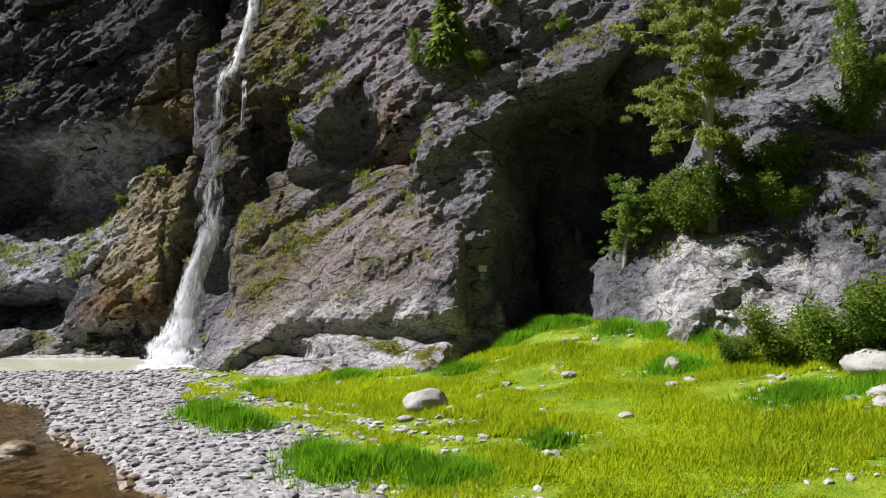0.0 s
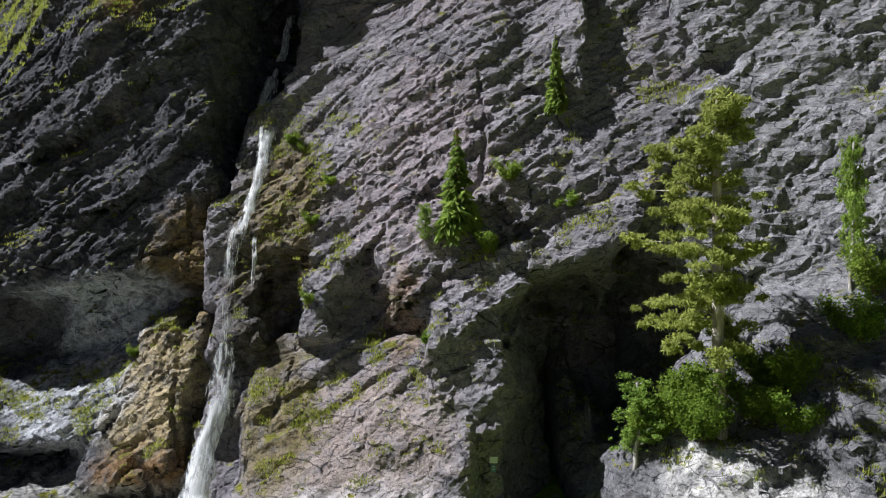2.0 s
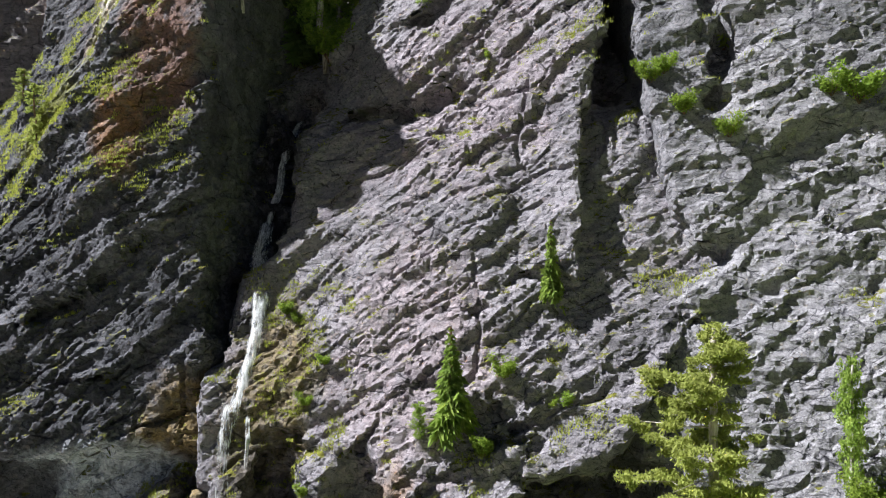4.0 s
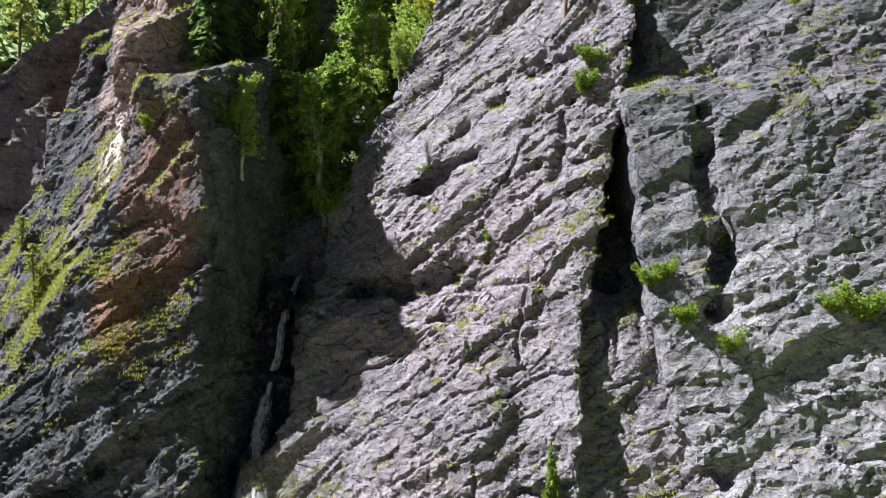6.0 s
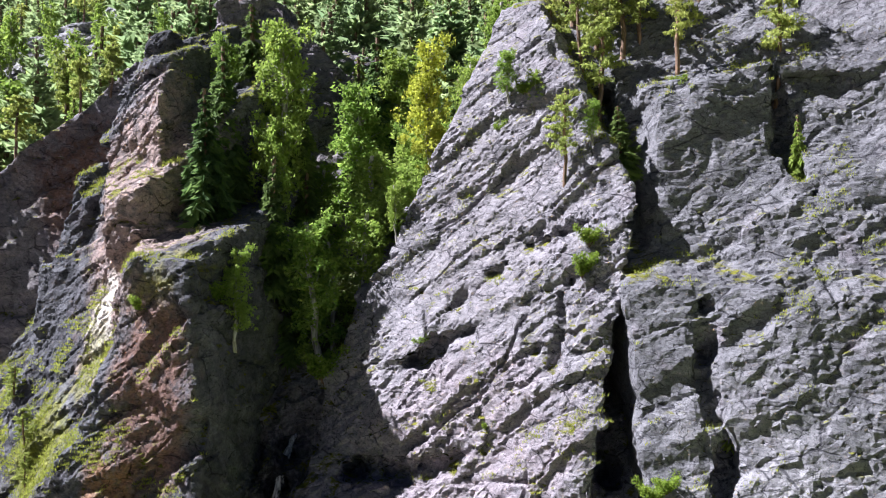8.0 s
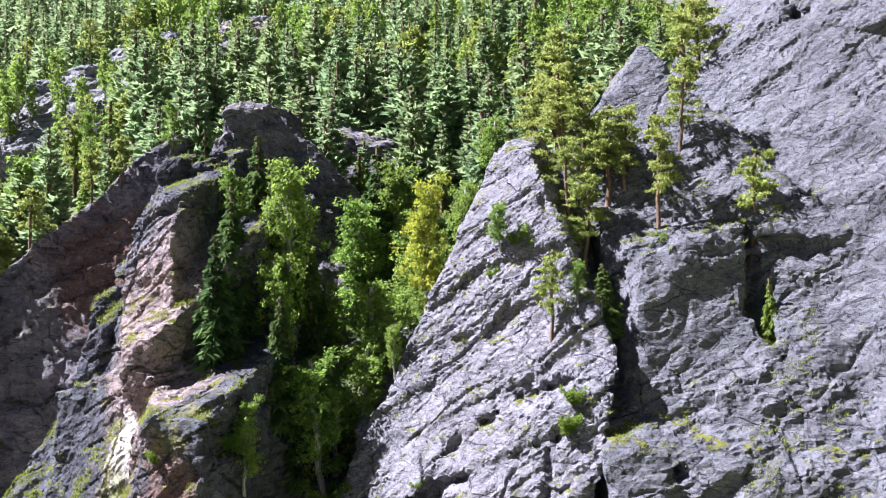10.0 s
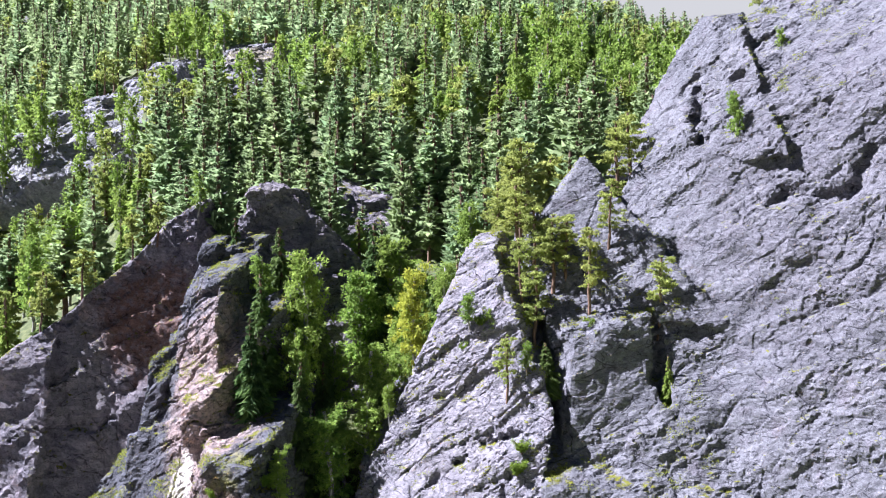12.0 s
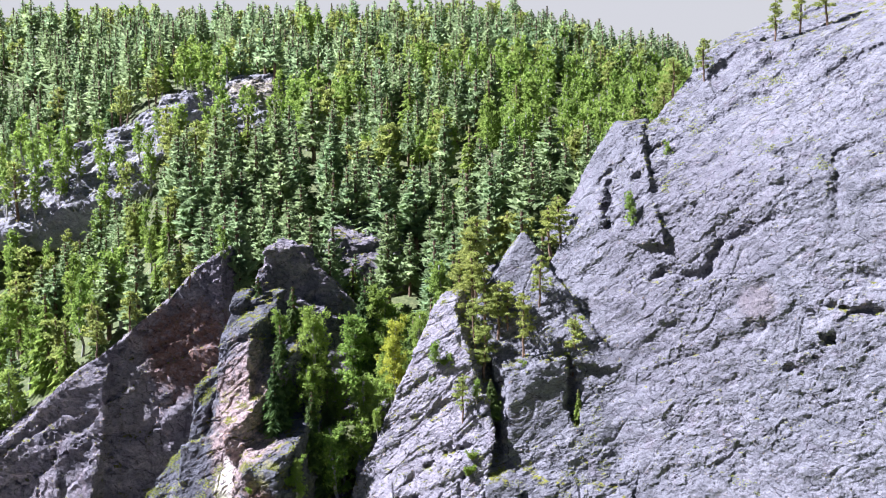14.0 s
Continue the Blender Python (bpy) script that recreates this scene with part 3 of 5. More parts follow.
# ---------------------------------------------------------------- rock
cliff_left, net_l = rock_mesh("cliff_left", (-34, 29.5, -1.5, -7, 58, 54), 0.30, [
    block(P(-16.2, 37.1, 20.6, -9, 9), P(-18.5, 38.0, 22, -30, 16), P(-10.6, 40, 24, 78, 4), P(-18.2, 44.2, 33.6, -25, 50), P(-20.5, 43.3, 28.9, -46, 24), P(-15.5, 35.2, 10.6, -5, -52), P(-16, 54, 20, 180, 0)),
    block(P(-16, 36.9, 8, -6, 3), P(-11.4, 38, 8, 80, 0), P(-16, 40, 16, 0, 60), P(-16, 54, 8, 180, 0)),
    block(P(-13.8, 38.1, 30.5, -20, 5), P(-11.1, 40, 32, 76, 2), P(-13.5, 40.5, 37.2, -10, 70), P(-16.6, 40.2, 33, -62, 16), P(-14, 50, 30, 180, 0), floor=24),
    block(P(-17.9, 45.2, 38.8, -40, 16), P(-15.6, 47, 43.2, 62, 14), P(-20.6, 49, 45, -98, 14), P(-18, 50, 49.5, -20, 62), P(-18, 56, 40, 180, 5), floor=30),
    block(P(-17.2, 43.4, 37, -8, -8), P(-15.9, 45, 37, 60, -10), P(-18.7, 45, 37, -75, -10), P(-17.3, 44, 34.2, 0, -48), P(-17.3, 45, 41.5, -25, 48), P(-17.3, 50, 37, 180, 0), floor=33.5),
    block(P(-19.4, 52.6, 50, -15, 8), P(-18.2, 54, 50, 82, 8), P(-20.7, 54, 50, -85, 6), P(-19.4, 54, 52.2, 0, 80), P(-19, 57, 50, 180, 0), floor=44),
    block(P(-23.5, 48.5, 37, -25, 10), P(-21.5, 50, 36, 80, 0), P(-24.2, 50, 37, -80, 12), P(-23, 50, 41, -40, 60), P(-23, 54, 36, 180, 0), floor=28),
    block(P(-17, 34.6, 4.5, -12, 38), P(-16, 36.5, 7.0, -15, 72), P(-13, 35, 4, 80, 0), P(-17, 35, 2.6, 0, -60), P(-17, 40, 4, 180, 0)),
    block(P(-12.6, 32.0, 4.0, -25, 28), P(-10.5, 32.6, 4, 58, 6), P(-12, 34, 8.1, -35, 58), P(-15, 33, 4, -70, 24), P(-12.5, 31.6, 1.5, 0, -55), P(-12, 38, 4, 180, 0)),
    block(P(-17, 31.8, 0.9, -5, 45), P(-17, 34, 1.5, 0, 80), P(-11, 33, 1, 70, 20), P(-17, 40, 1, 180, 0)),
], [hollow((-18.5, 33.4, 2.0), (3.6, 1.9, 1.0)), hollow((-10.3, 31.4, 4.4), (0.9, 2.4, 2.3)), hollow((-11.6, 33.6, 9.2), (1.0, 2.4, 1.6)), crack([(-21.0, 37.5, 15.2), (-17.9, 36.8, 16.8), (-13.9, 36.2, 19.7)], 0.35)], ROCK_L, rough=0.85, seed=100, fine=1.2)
tagged(cliff_left, "grey limestone crag darkened in colour for its shade, with rust-red staining and a grassy shoulder", "cliff", kind="structure")

cliff_centre, net_c = rock_mesh("cliff_centre", (-11, 24, -1.5, 13, 56, 55), 0.30, [
    block(P(4.4, 40.7, 37.4, -30, 22), P(9.0, 39.4, 38, 86, -9), P(7.6, 43, 46, 70, 26), P(-1, 46.3, 41, -105, 22), P(5, 47, 51.6, -30, 68), P(5, 51, 50, 180, 20), floor=25),
    block(P(0.9, 38.3, 27.7, -32, 23), P(6.9, 36.5, 29, 88, -8), P(-5.4, 42, 27, -88, 6), P(0, 42, 33, -20, 50), P(0, 52, 30, 180, 0), floor=18),
    block(P(1.4, 32.2, 17.5, -11, 26), P(0.0, 29.3, 10.5, -20, 16), P(7.2, 30, 13, 78, -35), P(-9.8, 36, 16, -70, 12), P(-6.6, 34.6, 16, -21, 24), P(0, 36.5, 24.5, -15, 55), P(-2, 29.8, 8.6, 0, -60), P(0, 48, 10, 180, 0)),
    block(P(-2, 31.5, 6, -10, 6), P(11, 33, 6, 80, 0), P(-8, 33, 6, -60, 10), P(0, 33, 12, 0, 60), P(0, 48, 6, 180, 0)),
    block(P(1.3, 27.2, 4.5, -10, 8), P(2.3, 28, 5, 62, 4), P(-1.2, 28, 5, -70, 10), P(1, 28.5, 9.4, -10, 60), P(1, 40, 4, 180, 0)),
    block(P(-9, 32.8, 8, 0, 20), P(-8.7, 36.3, 17, 0, 78), P(-10.0, 36, 14, -80, 8), P(-4, 36, 8, 90, 0), P(-9, 50, 8, 180, 0)),
    block(P(-11, 33.7, 11, -15, 18), P(-11, 35, 13.3, -25, 62), P(-12.6, 35, 10, -72, 8), P(-8, 36, 8, 90, 0), P(-11, 33.4, 8.8, 0, -55), P(-9, 50, 8, 180, 0)),
    block(P(-9, 42.5, 22, 0, 28), P(-8.7, 46.3, 26.7, 0, 72), P(-14, 46, 8, -90, 0), P(-3, 46, 8, 90, 0), P(-9, 56, 8, 180, 0), floor=15),
    block(P(-7.0, 34.8, 15.2, -50, 20), P(-6.0, 35, 15, 40, 10), P(-7.4, 35.6, 17.4, -20, 62), P(-7, 33.8, 14, 0, -30), P(-7, 40, 15, 180, 0)),
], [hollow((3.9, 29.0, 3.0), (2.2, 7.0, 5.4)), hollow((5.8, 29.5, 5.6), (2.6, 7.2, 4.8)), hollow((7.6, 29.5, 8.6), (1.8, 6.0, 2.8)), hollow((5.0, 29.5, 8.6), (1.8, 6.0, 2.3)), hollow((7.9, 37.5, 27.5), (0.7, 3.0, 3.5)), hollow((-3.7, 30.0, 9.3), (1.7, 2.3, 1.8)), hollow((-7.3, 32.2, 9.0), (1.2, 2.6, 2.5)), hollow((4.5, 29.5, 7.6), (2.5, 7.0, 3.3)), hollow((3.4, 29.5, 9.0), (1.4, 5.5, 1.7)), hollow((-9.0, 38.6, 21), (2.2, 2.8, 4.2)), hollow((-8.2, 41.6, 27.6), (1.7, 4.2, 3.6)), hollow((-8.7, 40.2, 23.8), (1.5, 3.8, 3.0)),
    crack([(0.5, 41.4, 34.2), (2.6, 40.9, 35.6), (5.1, 40.3, 37.5), (7.1, 39.5, 38.1)], 0.3), crack([(-1.4, 41.2, 31.3), (0.1, 40.8, 32.3), (1.4, 40.3, 32.9)], 0.5),
    crack([(3.0, 38.8, 31.6), (4.7, 38.2, 32.4)], 0.38), crack([(3.0, 42.9, 40.5), (4.1, 42.9, 41.7)], 0.28), crack([(5.5, 37.4, 31.7), (5.9, 38.1, 33.8), (6.0, 38.8, 35.4)], 0.28),
    crack([(-4.7, 41.0, 26.0), (-2.0, 39.4, 26.3), (0.6, 38.4, 27.4)], 0.6), crack([(-2.5, 37.9, 22.6), (-0.8, 37.8, 24.5), (1.1, 36.9, 25.1)], 0.3),
    crack([(1.1, 31.7, 16.3), (2.5, 32.1, 17.7), (3.9, 32.0, 18.2)], 0.38), crack([(-3.5, 32.2, 15.6), (-3.0, 32.8, 17.1), (-2.4, 33.4, 18.3)], 0.32),
    crack([(1.2, 29.3, 12.0), (1.7, 29.5, 13.2), (2.5, 29.0, 12.6)], 0.75), crack([(-4.3, 30.5, 9.4), (-4.0, 30.8, 10.7), (-3.7, 30.9, 11.3)], 0.6),
    crack([(-2.2, 29.8, 9.5), (-2.5, 30.3, 10.8)], 0.45), crack([(2.6, 28.4, 10.6), (4.2, 27.7, 10.3), (5.9, 27.3, 11.0)], 0.6),
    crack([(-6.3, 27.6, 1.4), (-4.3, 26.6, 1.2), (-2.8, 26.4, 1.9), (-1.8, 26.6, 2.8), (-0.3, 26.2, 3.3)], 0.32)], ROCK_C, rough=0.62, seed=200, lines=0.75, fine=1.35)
tagged(cliff_centre, "pale lilac-grey limestone pinnacle with diagonal fissures above the falls", "cliff", kind="structure")

slab, net_s = rock_mesh("cliff_foot", (-10, 23.5, -1.5, 4, 34, 10), 0.25, [
    block(P(-3.2, 28.1, 4.1, -24, 32), P(1.6, 28.5, 4, 62, 8), P(-8.2, 31, 4, -72, 12), P(-4, 30.6, 7.8, -20, 68), P(-3, 27.0, 2.2, -10, -40), P(0, 32.5, 4, 180, 0)),
    block(P(-3.0, 26.0, 1.2, -24, 60), P(1.4, 27, 1, 50, 20), P(-8.5, 29, 1, -60, 30), P(-3, 28, 2.5, -10, 76), P(0, 32, 1, 180, 0)),
    block(P(-8.8, 28.5, 0.5, -26, 62), P(-8.2, 29.5, 1.3, 0, 74), P(-10, 30, 1, -70, 30), P(-6, 30, 1, 70, 20), P(0, 33, 1, 180, 0)),
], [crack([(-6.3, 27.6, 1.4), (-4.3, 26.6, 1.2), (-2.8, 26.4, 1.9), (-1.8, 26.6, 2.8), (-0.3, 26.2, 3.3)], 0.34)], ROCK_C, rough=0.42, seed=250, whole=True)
tagged(slab, "smooth pale rock slabs at the foot of the cliff", "rock slab", kind="structure")

cliff_right, net_r = rock_mesh("cliff_right", (4, 17, -1.5, 56, 62, 86), 0.37, [
    block(P(12.7, 32.3, 24.6, -13, 19), P(8.5, 35, 31, -93, -6), P(13, 36.6, 35.6, -10, 56), P(22, 36, 24, 90, 0), P(12, 56, 20, 180, 0), floor=14),
    block(P(13.5, 31.1, 21.6, -13, 21), P(10.4, 32, 18, -65, 0), P(14, 31.0, 22.9, -5, 74), P(26, 36, 18, 90, 0), P(12, 50, 20, 180, 0), floor=12),
    block(P(13.2, 27.9, 14.0, -24, 22), P(7.8, 28, 12, -78, 4), P(13, 31, 18.5, -10, 60), P(26, 36, 14, 90, 0), P(12, 50, 14, 180, 0), floor=3),
    block(P(17.1, 40.3, 42, -13, 29), P(10.1, 40, 38, -90, -2), P(17, 46, 49, -10, 60), P(26, 40, 40, 90, 0), P(12, 58, 40, 180, 0), floor=33),
    block(P(14.0, 40.5, 43, 0, 15), P(10.6, 42, 43, -76, 6), P(14, 43.2, 46.8, -22, 58), P(17.2, 42, 43, 82, 0), P(12, 56, 40, 180, 0), floor=36),
    block(P(13.6, 49.4, 56, -22, 30), P(12.4, 50.5, 57, -88, 38), P(15.6, 50.5, 57, 80, 38), P(14, 54, 56, 180, 20), floor=46),
    block(P(28.4, 36.7, 51.5, -44, 19), P(30.8, 46.1, 68.2, -49, 38), P(23.0, 52, 63.5, -118, 32), P(15.5, 45, 50, -90, 0), P(43, 47, 80, -50, 66), P(56, 40, 60, 90, 0), P(30, 60, 50, 180, 0)),
    block(P(26.0, 49.2, 67.5, -62, 24), P(25, 50, 69.3, -20, 62), P(29, 51.5, 68, 60, 20), P(27, 56, 66, 180, 10), floor=58),
    block(P(9.4, 22.4, 3.4, -22, 38), P(6.2, 25, 3, -62, 28), P(9, 25.5, 5.6, -10, 72), P(26, 30, 4, 90, 0), P(9, 40, 3, 180, 0)),
    block(P(6.4, 25.0, 3.2, -30, 24), P(6.4, 26.2, 5.0, 0, 74), P(5.3, 26, 3, -76, 14), P(12, 30, 3, 90, 0), P(6, 36, 3, 180, 0)),
    block(P(13.5, 20.6, 4.8, -18, 42), P(10.6, 22, 4, -70, 24), P(14, 24.5, 8.2, -10, 66), P(26, 30, 4, 90, 0), P(12, 40, 3, 180, 0)),
], [crack([(17.2, 42.4, 46.6), (17.9, 41.6, 44.0), (17.3, 40.6, 41.6), (17.9, 39.6, 39.0)], 0.62), hollow((6.5, 30.0, 7.6), (2.0, 6.0, 3.4)), hollow((7.8, 29.4, 9.0), (1.7, 5.0, 2.4)), crack([(12.1, 35.8, 34.4), (11.7, 34.9, 31.2), (12.2, 34.0, 28.0), (11.6, 33.2, 25.2)], 0.52),
    crack([(9.6, 31.4, 19.9), (9.6, 30.8, 18.2), (11.0, 30.7, 19.1)], 0.7),
    crack([(8.7, 30.3, 16.2), (7.6, 31.2, 18.1), (7.0, 31.5, 18.6)], 0.6), crack([(23.5, 42.3, 53.3), (26.9, 40.0, 55.4), (29.8, 37.1, 55.1), (31.2, 37.2, 58.2), (35.1, 34.4, 60.2)], 0.45),
    crack([(37.2, 35.6, 67.0), (39.5, 33.8, 67.9), (42.2, 32.2, 70.0)], 0.9), crack([(40.6, 32.4, 67.3), (39.6, 31.5, 63.2), (38.9, 30.5, 59.8)], 0.42),
    crack([(28.6, 45.7, 65.8), (24.9, 48.0, 64.1), (24.2, 51.3, 66.2)], 0.5), crack([(26.2, 39.7, 53.5), (26.6, 40.6, 55.9)], 0.3),
    crack([(32.1, 32.7, 50.7), (33.1, 32.0, 51.3)], 0.5), crack([(24.0, 50.8, 66.0), (23.0, 48.6, 62.2), (22.8, 46.6, 59.6)], 0.7),
    crack([(36.0, 29.6, 53.2), (38.5, 27.8, 52.8), (41.0, 26.0, 52.9)], 0.4), crack([(36.5, 28.8, 50.4), (39.5, 26.8, 50.0), (42.0, 25.0, 50.3)], 0.45), crack([(37.3, 29.5, 56.0), (40.5, 27.2, 55.4)], 0.4),
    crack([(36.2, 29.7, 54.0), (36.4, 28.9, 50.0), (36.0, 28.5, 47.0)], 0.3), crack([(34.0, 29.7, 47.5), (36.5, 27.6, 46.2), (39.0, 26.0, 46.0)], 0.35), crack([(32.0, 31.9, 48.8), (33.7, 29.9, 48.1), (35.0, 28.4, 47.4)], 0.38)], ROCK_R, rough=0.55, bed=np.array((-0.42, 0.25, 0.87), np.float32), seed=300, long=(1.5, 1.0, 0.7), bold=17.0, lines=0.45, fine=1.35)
tagged(cliff_right, "high pale grey limestone wall with cracks and grassy ledges", "cliff", kind="structure")

crag_behind, net_k = rock_mesh("cliff_behind", (-24, 56, 30, -3, 76, 61), 0.32, [
    block(P(-14, 62.5, 52, 4, 9), P(-11.6, 64, 53.6, 92, 16), P(-18.0, 64, 56, -92, 6), P(-15.3, 64, 57.7, -8, 84), P(-14, 70, 50, 180, 0)),
    block(P(-16.4, 63.2, 56, 0, 10), P(-13.4, 64, 57, 92, 40), P(-18.2, 64, 56, -92, 12), P(-15.3, 64, 58.3, 30, 80), P(-14, 68, 50, 180, 0)),
    block(P(-9.5, 60.2, 46, 5, 10), P(-8.0, 62, 47.0, 94, 18), P(-14, 60, 46, -90, 5), P(-10, 62, 49.6, 60, 62), P(-14, 68, 50, 180, 0)),
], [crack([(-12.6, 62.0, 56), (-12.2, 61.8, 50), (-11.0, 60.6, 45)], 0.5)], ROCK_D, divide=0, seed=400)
tagged(crag_behind, "shaded blunt rock tower standing among the trees", "cliff", kind="structure")

wall_shaded, net_w = rock_mesh("cliff_shaded", (-66, 62, 2, -20, 84, 62), 0.40, [
    block(P(-37.6, 69.9, 42, 2, 13), P(-37.2, 71.4, 48.0, -86, 49), P(-26.2, 72, 50, 78, 8), P(-28, 73, 56.4, -20, 76), P(-40, 81, 40, 180, 0)),
    block(P(-45, 67.2, 34, -10, 18), P(-41, 68, 34, 70, 5), P(-46, 68.5, 38.5, -60, 50), P(-45, 76, 34, 180, 0)),
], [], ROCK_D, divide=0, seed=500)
tagged(wall_shaded, "tall shaded limestone face with rusty and pale streaks", "cliff", kind="structure")

outcrop, net_o = rock_mesh("cliff_far", (-116, 138, 55, -30, 182, 103), 0.6, [
    block(P(-76, 151, 80, -14, 40), P(-84, 158, 80, -72, 62), P(-64, 160, 90, 15, 62), P(-52, 164, 86, 60, 20), P(-76, 176, 80, 180, 0)),
    block(P(-60, 154, 86, 10, 30), P(-66, 161, 89, -70, 30), P(-61, 162, 92.5, -10, 70), P(-56, 161, 88, 65, 25), P(-60, 172, 88, 180, 0)),
    block(P(-44, 158, 90, 20, 35), P(-50, 166, 93, -60, 30), P(-42, 168, 96.5, 0, 66), P(-36, 166, 92, 70, 30), P(-44, 176, 90, 180, 0)),
], [], ROCK_F, rough=1.6, divide=0, seed=600)
tagged(outcrop, "distant bare grey rock outcrop among pines", "cliff", kind="structure")

bluff, net_b = rock_mesh("cliff_small", (-20, 78, 44, 4, 94, 62), 0.5, [
    block(P(-8, 82.4, 56, 5, 20), P(-12.5, 84, 56, -75, 15), P(-4.6, 84, 56, 75, 20), P(-8, 84, 58.2, 10, 66), P(-8, 91, 56, 180, 0)),
    block(P(-3.5, 80.5, 52, 30, 20), P(-6.5, 82, 52, -70, 15), P(-2.0, 82, 52, 75, 12), P(-3.5, 82, 55, 10, 66), P(-3, 90, 56, 180, 0)),
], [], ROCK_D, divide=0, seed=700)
tagged(bluff, "small rocky bluff half hidden in the wood", "cliff", kind="structure")

# one tree of all rock and ground, to stand things on
from mathutils.bvhtree import BVHTree
nets = [net_l, net_c, net_s, net_r, net_k, net_w, net_o, net_b]
offs = np.cumsum([0] + [len(v) for v, _ in nets])
SURF = BVHTree.FromPolygons(np.concatenate([v for v, _ in nets]).tolist(), np.concatenate([q + o for (_, q), o in zip(nets, offs)]).tolist())


def stand(x, y, z, reach=3.0, sink=0.12):
    """The place nearest to x, y, z on rock that faces up, or on the ground."""
    g = float(height(np.array([x]), np.array([y]))[0])
    best = None
    hit = SURF.ray_cast(Vector((x, y, z + 2.0)), Vector((0, 0, -1)), 6.0)
    if hit[0] is not None and abs(hit[0].z - z) < reach:
        best = Vector(hit[0])
    else:
        near = SURF.find_nearest(Vector((x, y, z)))
        if near[0] is not None and (near[0] - Vector((x, y, z))).length < reach:
            best = near[0] + Vector((0, 0.25, 0))
    if abs(g - z) < (abs(best.z - z) if best else 9e9) or best is None:
        if best is None or g > best.z:
            best = Vector((x, y, g))
    return best - Vector((0, 0, sink))


# ---------------------------------------------------------------- water
def sheet(name, outline, z, material):
    bm = bmesh.new()
    bm.faces.new([bm.verts.new((x, y, z)) for x, y in outline])
    return part(name, bm, material, None)


river = tagged(sheet("river", [(-160, -60), (10, -60), (0, 8), (-3.4, 14.8), (-7.2, 19.2), (-12, 24.5), (-16, 26.2), (-160, 40)], 0.33, WATER),
               "shallow clear brown river over stones", "water", kind="structure")
pool = tagged(sheet("pool", [(-8.5, 27.6), (-9.0, 31.5), (-14, 33.5), (-26, 34), (-26, 27.6), (-14, 27.2)], 0.42, POOL),
              "milky green pool at the foot of the falls", "water", kind="structure")


def veil(rng, pts, full, lift, name="veil", label=""):
    """One sheet of falling water along points x, y, z, width: curved across, frayed and thin at its sides."""
    n = 14 * (len(pts) - 1)
    ph = rng.random() * 6
    bm = bmesh.new()
    layer = bm.verts.layers.float.new("body")
    across = [k / 8 - 0.5 for k in range(9)]
    rows = []
    for i in range(n + 1):
        u = i / 14
        k = min(int(u), len(pts) - 2)
        t = u - k
        x, y, z, w = (pts[k][j] * (1 - t) + pts[k + 1][j] * t for j in range(4))
        w *= 1.0 + 0.22 * noise.noise(Vector((u * 2.9, ph, 0)))
        x += 0.10 * w * noise.noise(Vector((ph, u * 1.9, 3)))
        row = []
        for c in across:
            v = bm.verts.new((x + w * c, y - lift + 0.5 * w * c * c + 0.07 * noise.noise(Vector((c * 5, u * 2, ph))), z + 0.05 * noise.noise(Vector((c * 9, u * 3, ph)))))
            v[layer] = full * (1.0 - (2 * c) ** 2) * min(1.0, 0.5 + 3 * u, 0.6 + 2 * (len(pts) - 1 - u)) + 0.35 * noise.noise(Vector((c * 7, u * 1.2, ph + 4)))
            row.append(v)
        rows.append(row)
    for a, b in zip(rows, rows[1:]):
        for j in range(8):
            bm.faces.new((a[j], b[j], b[j + 1], a[j + 1])).smooth = True
    return part(name, bm, FOAM, waterfall, label)


waterfall = tagged(new("waterfall"), "white waterfall dropping in steps down the gully", "waterfall", kind="structure")
rng = random.Random(5)
# each run: points x, y, z, width; how full the sheet is; how many sheets
RUNS = [([(-8.4, 46.0, 27.0, 0.3), (-8.8, 44.4, 25.6, 0.55), (-9.1, 43.6, 24.0, 0.6), (-9.1, 42.6, 22.4, 0.7), (-9.35, 40.6, 20.2, 0.4)], 0.5, 3),
        ([(-9.3, 40.6, 20.6, 0.8), (-9.3, 39.2, 19.0, 1.2), (-9.1, 37.4, 17.8, 1.1), (-8.6, 36.0, 17.0, 1.1)], 0.42, 3),
        ([(-8.55, 36.0, 17.3, 1.05), (-8.5, 35.1, 15.4, 0.9), (-8.85, 34.3, 13.4, 0.75), (-9.15, 33.7, 12.2, 1.0)], 0.46, 2),
        ([(-9.2, 33.7, 12.6, 1.3), (-9.4, 33.2, 11.4, 0.8), (-9.45, 32.8, 10.2, 0.75), (-9.4, 32.4, 7.9, 0.8)], 0.30, 2),
        ([(-8.5, 33.5, 12.1, 0.3), (-8.4, 33.1, 11.2, 0.3), (-8.45, 32.8, 10.0, 0.25)], 0.4, 1),
        ([(-9.4, 32.4, 8.4, 0.9), (-9.3, 31.9, 6.9, 1.7), (-9.2, 31.4, 5.5, 1.6), (-9.35, 31.1, 4.4, 1.2)], 0.24, 2),
        ([(-9.25, 31.2, 5.6, 0.9), (-9.75, 30.5, 3.6, 1.2), (-9.95, 29.8, 2.1, 1.5), (-10.1, 29.0, 1.1, 2.2), (-9.8, 28.2, 0.5, 3.2)], 0.60, 2)]
for pts, full, count in RUNS:
    if pts[0][2] > 27:
        # the upper fall runs down the back wall of the gully
        pts = [(x, min(y, (SURF.ray_cast(Vector((x, y - 5, z)), Vector((0, 1, 0)), 9)[0] or Vector((x, y, z))).y - 0.25), z, w) for x, y, z, w in pts]
    for k in range(count):
        veil(rng, [(x, y, z, w * (1.0 - 0.12 * k)) for x, y, z, w in pts], full, 0.15 + 0.10 * k)
